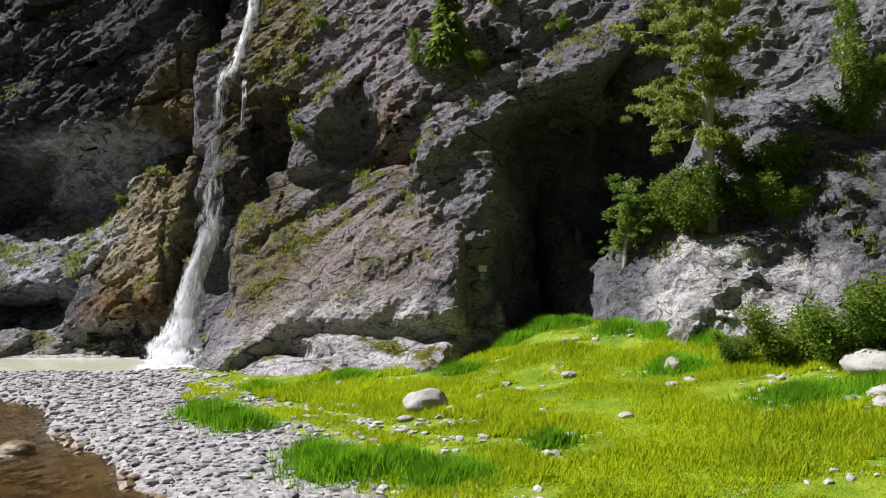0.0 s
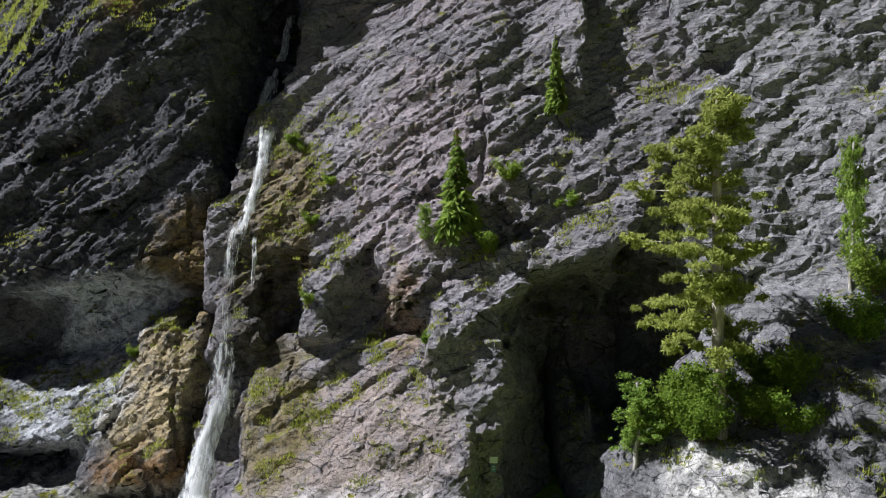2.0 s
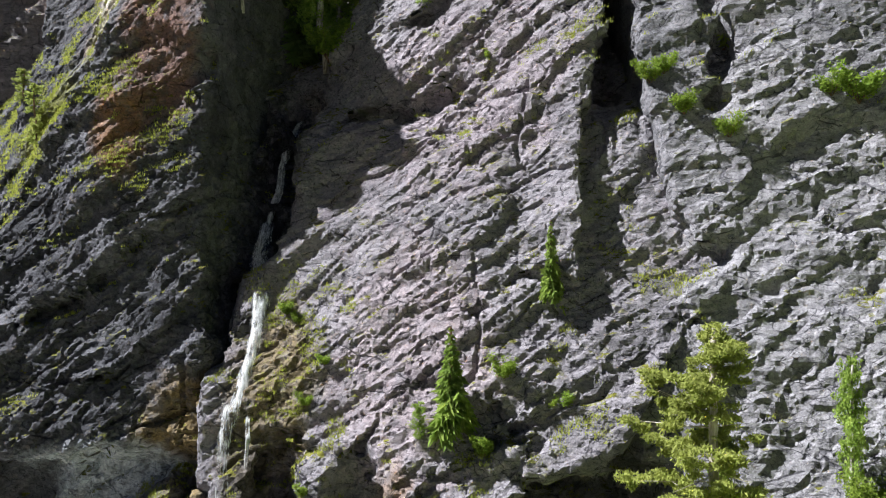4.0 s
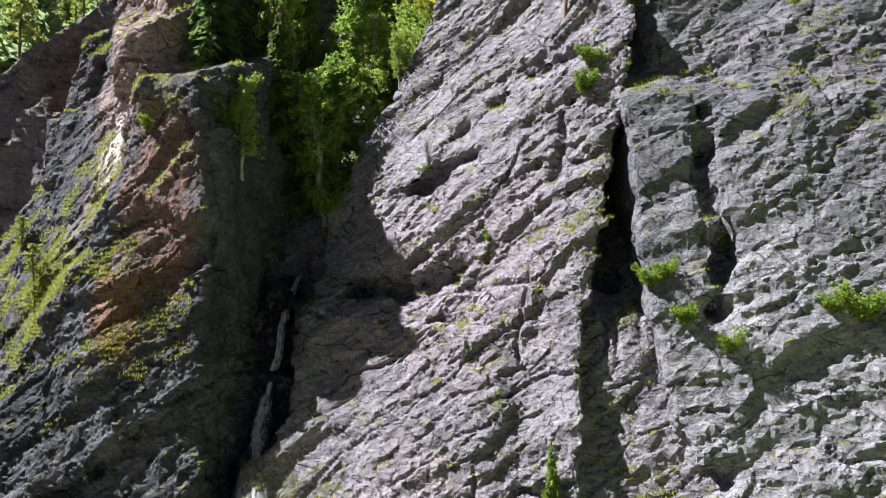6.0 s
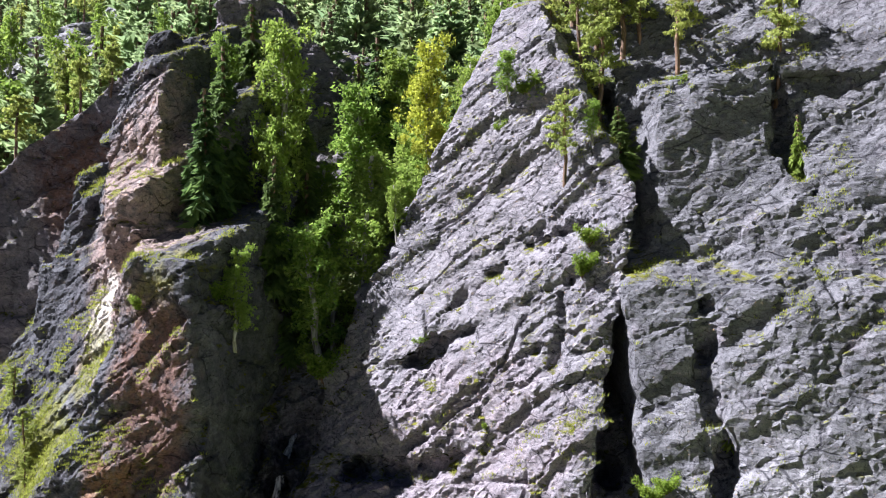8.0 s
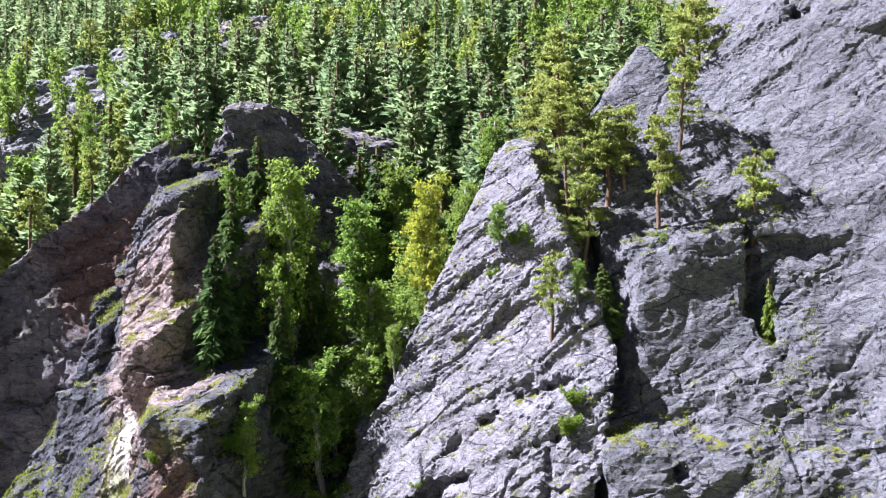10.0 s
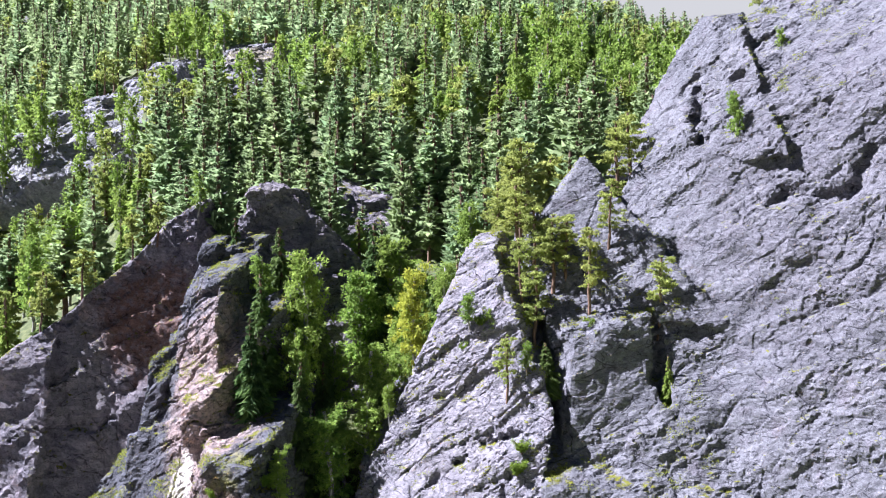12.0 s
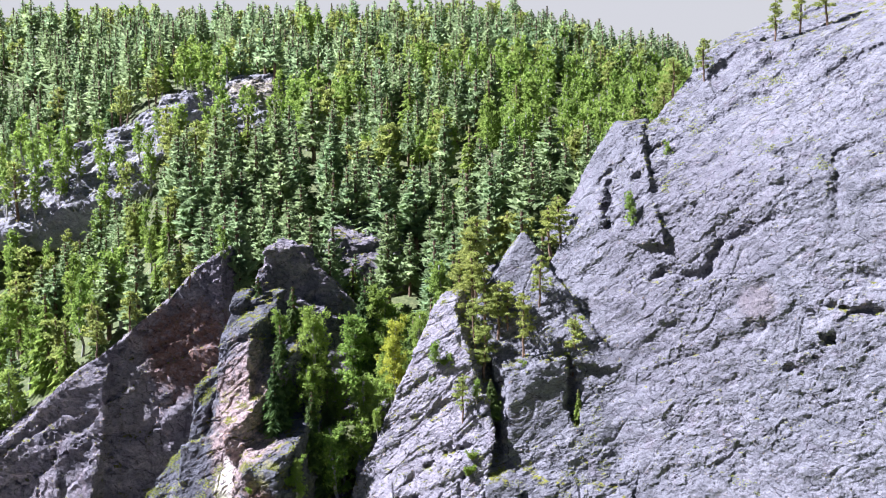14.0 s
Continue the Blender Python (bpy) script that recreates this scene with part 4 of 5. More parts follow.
veil(rng, [(-9.4, 28.7, 0.75, 3.6), (-9.3, 27.9, 0.52, 4.2), (-9.2, 27.2, 0.48, 4.4)], 1.0, 0.0, "splash", "white foam where the water lands")

# ---------------------------------------------------------------- trees
def tube(points, radii, sides=6):
    """Vertices and quads of a tapered tube."""
    v, q = [], []
    for i, (p, r) in enumerate(zip(points, radii)):
        for k in range(sides):
            a = 2 * math.pi * k / sides
            v.append((p[0] + r * math.cos(a), p[1] + r * math.sin(a), p[2]))
        if i:
            b = (i - 1) * sides
            q += [(b + k, b + (k + 1) % sides, b + sides + (k + 1) % sides, b + sides + k) for k in range(sides)]
    return v, q


def limb(a, b, r):
    """A thin tapered limb from a to b, as three quads."""
    a, b = np.array(a, float), np.array(b, float)
    d = b - a
    s = np.cross(d, (0.1, 0.2, 1.0))
    s = s / (np.linalg.norm(s) + 1e-9)
    t = np.cross(d, s)
    t = t / (np.linalg.norm(t) + 1e-9)
    ring = [math.cos(x) * s + math.sin(x) * t for x in (0, 2.1, 4.2)]
    v = [a + r * c for c in ring] + [b + 0.35 * r * c for c in ring]
    return v, [(k, (k + 1) % 3, 3 + (k + 1) % 3, 3 + k) for k in range(3)]


def leaves(g, centres, radii, count, size, flat=1.0, long=1.6):
    """Leaf quads scattered in ellipsoidal clumps: count of them in all."""
    centres, radii = np.array(centres, np.float32), np.array(radii, np.float32)
    w = radii ** 1.6
    pick = g.choice(len(centres), count, p=w / w.sum())
    d = g.normal(size=(count, 3))
    d = d / np.linalg.norm(d, axis=1)[:, None] * (1.2 * g.random(count)[:, None] ** 0.65)
    d[:, 2] *= flat
    c = centres[pick] + d * radii[pick][:, None]
    u = g.normal(size=(count, 3)) + 0.8 * d
    u /= np.linalg.norm(u, axis=1)[:, None]
    w = np.cross(u, g.normal(size=(count, 3)))
    w /= np.linalg.norm(w, axis=1)[:, None]
    s = size * (0.6 + 0.8 * g.random(count))[:, None]
    u, w = u * s * long * 0.5, w * s * 0.5
    v = np.stack((c - 0.8 * u + 0.9 * w, c + u, c - 0.8 * u - 0.9 * w), 1).reshape(-1, 3)
    return v, np.arange(count * 3).reshape(-1, 3)


def fronds(g, roots, tips, per, wide, droop):
    """Needled sprays: per narrow leaf triangles along each branch from its root to its tip, fanning out and hanging."""
    a, b = np.repeat(np.array(roots), per, 0), np.repeat(np.array(tips), per, 0)
    n = len(a)
    d = b - a
    ln = np.linalg.norm(d, axis=1)[:, None]
    d = d / ln
    side = np.stack((-d[:, 1], d[:, 0], 0 * ln[:, 0]), 1)
    c = a + (b - a) * (0.12 + 0.88 * g.random((n, 1)) ** 0.75) + g.normal(size=(n, 3)) * ln * 0.06
    t = 0.55 * d + side * g.uniform(-0.9, 0.9, (n, 1))
    t[:, 2] += g.uniform(-0.45, 0.30, n) - droop
    w = np.cross(t, g.normal(size=(n, 3)))
    w = w / np.linalg.norm(w, axis=1)[:, None] * ln * wide * 0.25
    tip = c + t * ln * wide * (0.6 + 0.8 * g.random((n, 1)))
    return np.stack((c - w, tip, c + w), 1).reshape(-1, 3), np.arange(n * 3).reshape(-1, 3)


def join(pieces):
    v, q, o = [], [], 0
    for a, b in pieces:
        v.append(np.asarray(a, np.float32).reshape(-1, 3))
        q.append(np.asarray(b, np.int64) + o)
        o += len(v[-1])
    return np.concatenate(v), np.concatenate(q)


def trunk_line(g, h, r, lean=0.03):
    n = 8
    k = np.linspace(0, 1, n)
    off = np.cumsum(g.normal(size=(n, 2)) * lean * h / n, axis=0)
    pts = [(off[i, 0], off[i, 1], h * k[i]) for i in range(n)]
    return pts, [r * (1 - 0.88 * t) + 0.012 for t in k]


def at_line(pts, t):
    f = t * (len(pts) - 1)
    i = min(int(f), len(pts) - 2)
    return np.array(pts[i]) * (1 - f + i) + np.array(pts[i + 1]) * (f - i)


def tree_shape(kind, seed, h=10.0, leaf=3000, size=0.22):
    """Wood and crown of a tree h metres high."""
    g = np.random.default_rng(seed)
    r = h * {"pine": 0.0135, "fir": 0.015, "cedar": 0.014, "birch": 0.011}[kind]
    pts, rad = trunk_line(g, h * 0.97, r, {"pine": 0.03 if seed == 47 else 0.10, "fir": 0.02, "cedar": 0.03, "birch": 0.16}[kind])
    if seed == 47:
        rad = [0.87 * k for k in rad]
    wood, cen, cr, roots, tips = [tube(pts, rad)], [], [], [], []
    if kind == "pine":
        count, low, puff = (56, 0.25, 0.029) if seed == 47 else (24, 0.36, 0.046)
        for i in range(count):
            t = low + (0.99 - low) * (i / count) + g.normal() * 0.01
            a = g.random() * 6.28
            ln = h * (0.24 * (1 - abs(t - 0.52) * 1.25)) * (0.45 + 0.75 * g.random())
            p = at_line(pts, min(t, 1))
            if seed == 47:
                ln *= 0.85 - 0.42 * math.cos(a)
            e = p + np.array((math.cos(a) * ln, math.sin(a) * ln, ln * (0.5 * g.random() - 0.12)))
            wood.append(limb(p, e, r * 0.17))
            for k in (0.4, 0.58, 0.75, 0.9, 1.04):
                cen.append(p + (e - p) * k + g.normal(size=3) * (0.028, 0.028, 0.016) * h)
                cr.append(h * puff * (0.5 + 0.8 * g.random()))
        cen.append(np.array(pts[-1]))
        cr.append(h * 0.035)
        flat = 0.40 if seed == 47 else 0.32
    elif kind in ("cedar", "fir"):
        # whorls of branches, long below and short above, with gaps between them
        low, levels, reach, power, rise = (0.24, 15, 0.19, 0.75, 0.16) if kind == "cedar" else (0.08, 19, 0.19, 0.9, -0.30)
        for i in range(levels):
            t0 = low + (0.985 - low) * i / (levels - 1)
            turn = g.random() * 6.28
            for j in range(6):
                t = min(t0 + g.normal() * 0.012, 1.0)
                a = turn + j * 1.047 + g.normal() * 0.25
                ln = h * reach * (1.03 - t) ** power * (0.55 + 0.6 * g.random()) + 0.012 * h
                p = at_line(pts, t)
                e = p + np.array((math.cos(a) * ln, math.sin(a) * ln, ln * (rise + g.normal() * 0.12)))
                if j % 2 == 0:
                    wood.append(limb(p, e, r * 0.2))
                roots.append(p)
                tips.append(e)
        per = max(3, leaf // len(roots))
        crown = fronds(g, roots, tips, per, 0.70 if per > 7 else 1.0, 0.12 if kind == "fir" else -0.12)
        return join(wood), crown
    else:
        for i in range(40):
            t = 0.22 + 0.76 * i / 40
            a = g.random() * 6.28
            ln = h * 0.19 * (1.15 - t) ** 0.6 * (0.4 + 0.8 * g.random())
            p = at_line(pts, t)
            e = p + np.array((math.cos(a) * ln, math.sin(a) * ln, ln * (0.4 + 0.6 * g.random())))
            wood.append(limb(p, e, r * 0.25))
            for k in (0.35, 0.55, 0.75, 0.95, 1.1):
                cen.append(p + (e - p) * k + g.normal(size=3) * 0.03 * h)
                cr.append(h * 0.038 * (0.4 + 1.0 * g.random()))
        flat = 0.85
    return join(wood), leaves(g, cen, cr, leaf, size, flat, {"pine": 3.0 if leaf > 1000 else 1.7, "birch": 1.5}[kind])


def shrub_shape(seed, h=1.0, leaf=900, size=0.12):
    g = np.random.default_rng(seed)
    wood, cen, cr = [], [], []
    for i in range(11):
        a, ln = g.random() * 6.28, h * (0.45 + 0.5 * g.random())
        e = np.array((math.cos(a) * ln * 0.6, math.sin(a) * ln * 0.6, ln))
        wood.append(limb((0, 0, -0.1 * h), e, 0.015 * h + 0.004))
        for k in (0.45, 0.75, 1.0):
            cen.append(e * k)
            cr.append(h * (0.13 + 0.12 * g.random()))
    return join(wood), leaves(g, cen, cr, leaf, size, 0.9, 1.4)


BASES = {}
WORDS = {"pine": ("pine_tree", "Scots pine with a bare reddish trunk and uneven crown", PINE, BARK),
         "fir": ("fir_tree", "dark narrow fir with drooping branches", FIR, BARK),
         "larch": ("larch_tree", "young light green larch rooted on a ledge", LARCH, BARK),
         "birch": ("birch_tree", "slender pale-barked birch with light green leaves", BIRCH, PALE),
         "gold": ("birch_tree", "birch with yellowing leaves at the rock edge", GOLD, PALE),
         "cedar": ("conifer_tree", "tall conifer with a pointed crown, needles tinted pale blue-green for haze", HAZE_CEDAR, BARK),
         "shrub": ("shrub", "leafy green shrub rooted in the rock", SHRUB, BARK)}


def template(kind, variant, grade):
    """The meshes of a kind of tree, unit height; grade sets how many leaves."""
    key = (kind, variant, grade)
    if key not in BASES:
        leaf, size = {"near": (36000, 0.0066), "mid": (6600, 0.0160), "far": (1600, 0.027), "wood": (950, 0.034), "distant": (440, 0.048)}[grade]
        name, _, green, bark = WORDS[kind]
        if kind == "shrub":
            w, c = shrub_shape(variant, 1.0, *{"near": (7500, 0.042), "mid": (2400, 0.062)}[grade])
        else:
            w, c = tree_shape({"gold": "birch", "larch": "fir"}.get(kind, kind), 40 + variant, 1.0, int(leaf * 0.38) if kind == "pine" and grade == "mid" else leaf, size)
        bark = GREY if grade == "near" and kind == "pine" else bark
        BASES[key] = (mesh_object("trunk", *w, bark, smooth=True, obj=False), mesh_object("crown", *c, green, obj=False))
    return BASES[key]


def plant(kind, variant, grade, at, h, spin=0.0, wide=1.0, label="", group="", lean=(0, 0)):
    name, words, _, _ = WORDS[kind]
    top = tagged(new(name), label or words, "shrub" if kind == "shrub" else "tree", group)
    top.matrix_basis = pose(*at, lean[0], lean[1], spin) @ Matrix.Diagonal((h * wide, h * wide, h, 1))
    for n, me in zip(("trunk", "crown"), template(kind, variant, grade)):
        ob = new(n, me)
        ob.parent = top
    return top


# single trees on the cliffs and in the gully: kind, x, y, z, height, width
SINGLES = [
    ("larch", 0.2, 30.0, 12.3, 4.2, 0.9), ("birch", -1.2, 30.0, 12.3, 1.8, 1.0), ("larch", 4.2, 31.5, 16.2, 3.4, 0.6),
    ("birch", 13.9, 27.0, 8.5, 5.6, 0.6), ("birch", 5.9, 25.6, 5.0, 3.2, 1.3), ("larch", 13.0, 35.0, 28.2, 4.6, 0.7),
    ("larch", 19.2, 40.5, 37.0, 5.2, 0.7), ("pine", 18.2, 42.5, 44.5, 6.6, 0.9), ("pine", 6.3, 41.0, 41.4, 5.2, 0.8),
    ("pine", 8.7, 44.0, 44.4, 6.4, 1.0), ("pine", 6.1, 46.0, 47.0, 5.2, 0.9), ("pine", 8.0, 48.5, 50.5, 6.8, 1.1),
    ("pine", 13.4, 43.8, 44.6, 7.0, 0.8), ("pine", 15.4, 47.0, 50.5, 6.0, 0.9), ("fir", 9.5, 41.8, 40.2, 3.8, 1.3),
    ("pine", 10.4, 45.5, 46.2, 6.6, 1.0), ("pine", 11.8, 47.0, 48.0, 6.0, 1.0), ("birch", 3.8, 44.4, 45.6, 3.0, 1.2),
    ("pine", 17.0, 51.5, 54.5, 7.0, 1.1), ("pine", 18.6, 53.0, 57.0, 7.0, 1.1), ("pine", 11.0, 52.0, 51.0, 8.0, 1.2),
    ("pine", 9.0, 54.0, 51.0, 8.5, 1.2), ("gold", -0.8, 49.0, 38.0, 10.6, 0.8),
    ("pine", 7.0, 45.0, 45.6, 6.0, 0.9), ("pine", 9.2, 46.6, 47.0, 7.0, 1.0),
    ("pine", 10.0, 49.5, 49.5, 7.5, 1.1), ("birch", 5.0, 43.6, 44.8, 2.6, 1.1), ("pine", 6.4, 52.0, 49.0, 8.0, 1.0), ("birch", 7.8, 41.0, 41.0, 2.4, 1.2), ("birch", -2.6, 45.6, 35.8, 3.4, 0.9),
    ("birch", -12.3, 49.0, 37.2, 14.2, 0.8), ("fir", -12.8, 45.5, 36.4, 8.0, 0.9), ("fir", -10.6, 45.8, 34.5, 8.4, 0.8),
    ("birch", -16.2, 50.0, 42.5, 8.0, 0.9), ("fir", -14.6, 49.0, 40.0, 10.0, 0.8), ("birch", -9.6, 41.2, 31.6, 5.4, 0.9),
    ("fir", -9.3, 55.0, 40.5, 9.6, 0.8), ("birch", -10.9, 54.0, 40.0, 8.0, 0.9), ("birch", -6.7, 45.5, 30.5, 9.6, 1.1),
    ("birch", -5.6, 57.0, 36.0, 13.6, 1.1), ("birch", -3.4, 60.0, 39.0, 12.4, 1.1), ("birch", -3.0, 54.0, 35.5, 10.5, 1.2),
    ("birch", -4.8, 50.0, 32.5, 10.5, 1.2), ("fir", -8.2, 50.0, 33.0, 9.5, 0.9), ("fir", -13.6, 53.0, 40.0, 12.0, 0.8),
    ("birch", -1.5, 58.0, 41.5, 11.5, 1.0), ("birch", 0.8, 62.0, 44.0, 10.5, 1.0), ("fir", -17.2, 53.5, 44.0, 11.0, 0.7),
    ("birch", -11.6, 46.8, 35.6, 9.5, 0.7), ("fir", -11.8, 51.0, 38.0, 10.5, 0.8), ("birch", -7.0, 53.0, 35.0, 8.5, 1.1),
    ("pine", -23.6, 43.0, 26.5, 2.6, 1.0), ("pine", -22.2, 42.0, 26.8, 2.4, 1.0), ("pine", -26.5, 46.0, 27.0, 3.0, 1.0),
    ("birch", -1.8, 52.0, 37.5, 9.0, 1.1), ("birch", -4.2, 47.0, 32.0, 7.5, 1.2), ("birch", -3.2, 49.0, 34.5, 8.0, 1.2), ("fir", 0.4, 56.0, 41.0, 9.5, 0.9),
    ("birch", 2.6, 59.0, 45.0, 9.5, 1.0), ("birch", -6.6, 47.6, 31.0, 7.0, 1.2), ("fir", -9.2, 47.5, 31.5, 8.0, 0.9), ("birch", 3.4, 64.0, 47.0, 9.5, 1.0),
    ("birch", 1.6, 55.5, 42.0, 9.0, 0.9), ("fir", -6.4, 62.0, 40.0, 13.0, 0.8), ("birch", 30.5, 47.0, 63.6, 3.2, 0.8),
    ("birch", 26.0, 45.0, 58.2, 4.4, 0.9), ("pine", 44.0, 48.5, 80.2, 5.0, 0.9), ("pine", 46.5, 47.5, 81.0, 5.6, 0.9),
    ("pine", 41.6, 49.0, 79.4, 4.6, 0.9), ("pine", 36.0, 52.0, 74.5, 5.0, 0.9), ("pine", 33.5, 53.0, 72.5, 5.2, 1.1),
    ("pine", 31.5, 54.5, 71.0, 5.0, 1.1), ("pine", -34.0, 71.5, 50.6, 5.6, 0.9), ("pine", -31.0, 72.5, 53.5, 5.2, 0.9),
    ("birch", -25.5, 73.0, 55.0, 6.0, 0.9), ("pine", -39.0, 71.0, 46.5, 6.0, 1.0), ("pine", -43.5, 70.5, 42.5, 5.4, 1.0),
]
rng = random.Random(11)
big = plant("pine", 7, "near", stand(8.7, 25.2, 5.6), 11.6, 0, 0.88, "tall Scots pine with a pale bare trunk before the rock wall")
for kind, x, y, z, h, wide in SINGLES:
    plant(kind, rng.randrange(4), "mid" if y < 66 else "far", stand(x, y, z), h, rng.random() * 360, wide, group="trees on the crags", lean=(rng.uniform(-3, 3), rng.uniform(-3, 3)))

# shrubs and tufts: x, y, z, height
SHRUBS = [(8.0, 25.0, 5.4, 1.6), (10.0, 25.4, 5.8, 1.7), (11.4, 25.8, 6.4, 1.8), (12.6, 26.0, 7.2, 1.7), (14.2, 26.0, 8.2, 1.5), (10.8, 25.0, 4.8, 1.4), (12.0, 24.4, 5.2, 1.4),
          (6.6, 26.0, 4.6, 1.2), (7.4, 25.6, 6.6, 2.2), (9.4, 18.2, 2.0, 1.7), (10.6, 18.0, 2.2, 1.7), (11.6, 18.4, 2.4, 2.0), (8.4, 19.2, 2.0, 1.4), (7.6, 20.0, 2.0, 0.9), (12.4, 19.8, 3.4, 1.3),
          (-7.3, 43.0, 29.6, 2.6), (-13.4, 40.8, 35.0, 1.8), (-12.6, 40.4, 34.4, 1.4), (-14.4, 39.6, 34.0, 1.2), (4.6, 30.6, 12.6, 1.0), (4.0, 30.4, 12.6, 0.8), (9.8, 28.0, 11.0, 0.9),
          (11.6, 32.0, 23.4, 1.3), (15.6, 31.6, 23.6, 1.3), (16.6, 31.4, 23.8, 2.0), (13.6, 35.2, 26.6, 1.3), (1.4, 29.4, 13.0, 1.1), (2.2, 30.2, 13.6, 1.2), (-1.0, 28.3, 6.6, 0.6), (-0.4, 28.4, 6.4, 0.7),
          (-5.8, 31.2, 9.6, 0.8), (-6.0, 33.0, 13.0, 0.8), (-5.2, 33.2, 13.4, 0.7), (-7.2, 35.2, 17.0, 0.9), (-6.6, 34.8, 16.2, 0.8), (-14.2, 34.6, 7.2, 0.8), (6.8, 38.6, 34.2, 1.6), (7.2, 38.8, 35.6, 1.4),
          (8.8, 33.6, 24.6, 1.4), (9.4, 33.6, 26.0, 1.2), (10.0, 32.8, 23.0, 1.4), (2.0, 36.6, 28.4, 0.8), (-1.2, 41.4, 30.6, 0.9), (4.6, 44.0, 45.0, 1.2), (3.2, 44.4, 44.6, 1.0), (12.6, 43.4, 44.4, 1.2), (16.4, 43.0, 45.4, 1.0)]
for x, y, z, h in SHRUBS:
    plant("shrub", rng.randrange(4), "near" if y < 27 else "mid", stand(x, y, z, 2.0, 0.05), h * (1.0 if y < 27 else 0.72), rng.random() * 360, 1.15, group="shrubs")

# ---------------------------------------------------------------- the wood on the hill
g = np.random.default_rng(21)
ROCKY = [(-78, 156, 19, 9), (-61, 156, 8, 7), (-43, 162, 8, 6), (-36, 142, 8, 7), (-52, 112, 7, 7), (-20, 120, 6, 5), (12, 112, 6, 6), (-8, 81, 5, 4), (-15, 62, 5, 6)]
spots = []
y = 66.0
while y < 330:
    gap = 4.9 + 0.006 * (y - 66)
    for x in np.arange(-0.60 * (y + 40) - 8, 0.44 * (y + 40) + 8, gap):
        a, b = x + g.normal() * gap * 0.5, y + g.normal() * gap * 0.5
        if b < 76 and a > -24 and (a < -18 or a > 18):
            continue
        if b < 92 and a > 30:
            continue
        if b < 74 and a < -18:
            continue
        if any(abs(a - u) < ru and abs(b - v) < rv for u, v, ru, rv in ROCKY) and not (a < -36 and b > 138 and g.random() < 0.05):
            continue
        spots.append((a, b))
    y += gap * 0.9
spots = np.array(spots)
zs = height(spots[:, 0], spots[:, 1])
for i, (a, b) in enumerate(spots):
    if -112 < a < -30 and 136 < b < 182:
        top = SURF.ray_cast(Vector((a, b, 130)), Vector((0, 0, -1)), 90)[0]
        zs[i] = max(zs[i], top.z if top else -99)
mixture = fbm(np.stack((spots[:, 0] / 30, spots[:, 1] / 30, 0 * zs), 1), 2, 0.5, 33)
order = np.argsort(spots[:, 1])
rest = {}
for n, i in enumerate(order):
    m = mixture[i] + g.normal() * 0.3
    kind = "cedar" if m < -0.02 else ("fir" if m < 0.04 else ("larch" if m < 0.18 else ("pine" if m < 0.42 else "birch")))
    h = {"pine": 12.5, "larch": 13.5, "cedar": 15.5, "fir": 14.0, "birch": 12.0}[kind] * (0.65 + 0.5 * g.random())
    at = (spots[i, 0], spots[i, 1], zs[i] - 0.3)
    v, turn, wide = int(g.integers(4)), g.random() * 360, 0.75 + 0.35 * g.random()
    if n < 260:
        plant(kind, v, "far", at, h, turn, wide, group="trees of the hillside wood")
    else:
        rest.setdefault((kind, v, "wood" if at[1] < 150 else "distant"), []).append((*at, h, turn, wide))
forest = tagged(new("forest"), "dense mixed wood of pines, firs and birches on the far slope", "forest", kind="stuff")
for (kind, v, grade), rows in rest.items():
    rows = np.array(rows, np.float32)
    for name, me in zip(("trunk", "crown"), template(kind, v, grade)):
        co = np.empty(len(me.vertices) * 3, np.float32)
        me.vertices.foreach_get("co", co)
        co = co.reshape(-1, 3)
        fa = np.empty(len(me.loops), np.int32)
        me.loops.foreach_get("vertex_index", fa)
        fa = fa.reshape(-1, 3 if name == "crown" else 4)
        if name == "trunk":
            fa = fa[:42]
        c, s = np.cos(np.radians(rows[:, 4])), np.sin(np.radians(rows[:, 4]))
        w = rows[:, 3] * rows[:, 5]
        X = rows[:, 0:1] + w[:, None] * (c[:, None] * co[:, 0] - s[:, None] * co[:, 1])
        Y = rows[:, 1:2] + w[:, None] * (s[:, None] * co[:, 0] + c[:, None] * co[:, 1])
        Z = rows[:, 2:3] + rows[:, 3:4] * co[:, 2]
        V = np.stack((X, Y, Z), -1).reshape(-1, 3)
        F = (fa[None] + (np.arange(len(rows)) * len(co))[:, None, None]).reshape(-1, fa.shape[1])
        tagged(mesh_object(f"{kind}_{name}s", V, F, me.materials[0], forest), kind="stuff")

# ---------------------------------------------------------------- meadow, gravel, boulders
def blades(name, xy, z, h, material, lean=0.5, width=0.03, parent=None):
    """Single grass blades that taper to a point."""
    n = len(xy)
    a, l = g.random(n) * 6.28, (0.2 + lean * g.random(n)) * h
    s = np.stack((np.cos(a + 1.57), np.sin(a + 1.57), 0 * a), 1) * width * (0.6 + 0.8 * g.random(n))[:, None]
    d = np.stack((np.cos(a), np.sin(a), 0 * a), 1)
    b = np.stack((xy[:, 0], xy[:, 1], z - 0.03), 1)
    t = b + d * l[:, None] + np.array((0, 0, 1.0)) * h[:, None]
    me = mesh_object(name, np.stack((b - s, b + s, t), 1).reshape(-1, 3), np.arange(3 * n).reshape(-1, 3), material, parent)
    return me


def track(x, y):
    """Distance from the stony strip that crosses the meadow."""
    p = np.stack((x, y, 0 * x), 1)
    off = np.abs((x + 5.5) * 0.715 + (y - 22.5) * 0.699 + 0.5 * fbm(p / 1.6, 2, 0.5, 84))
    return off + 3 * step_(2.2, 3.4, x)


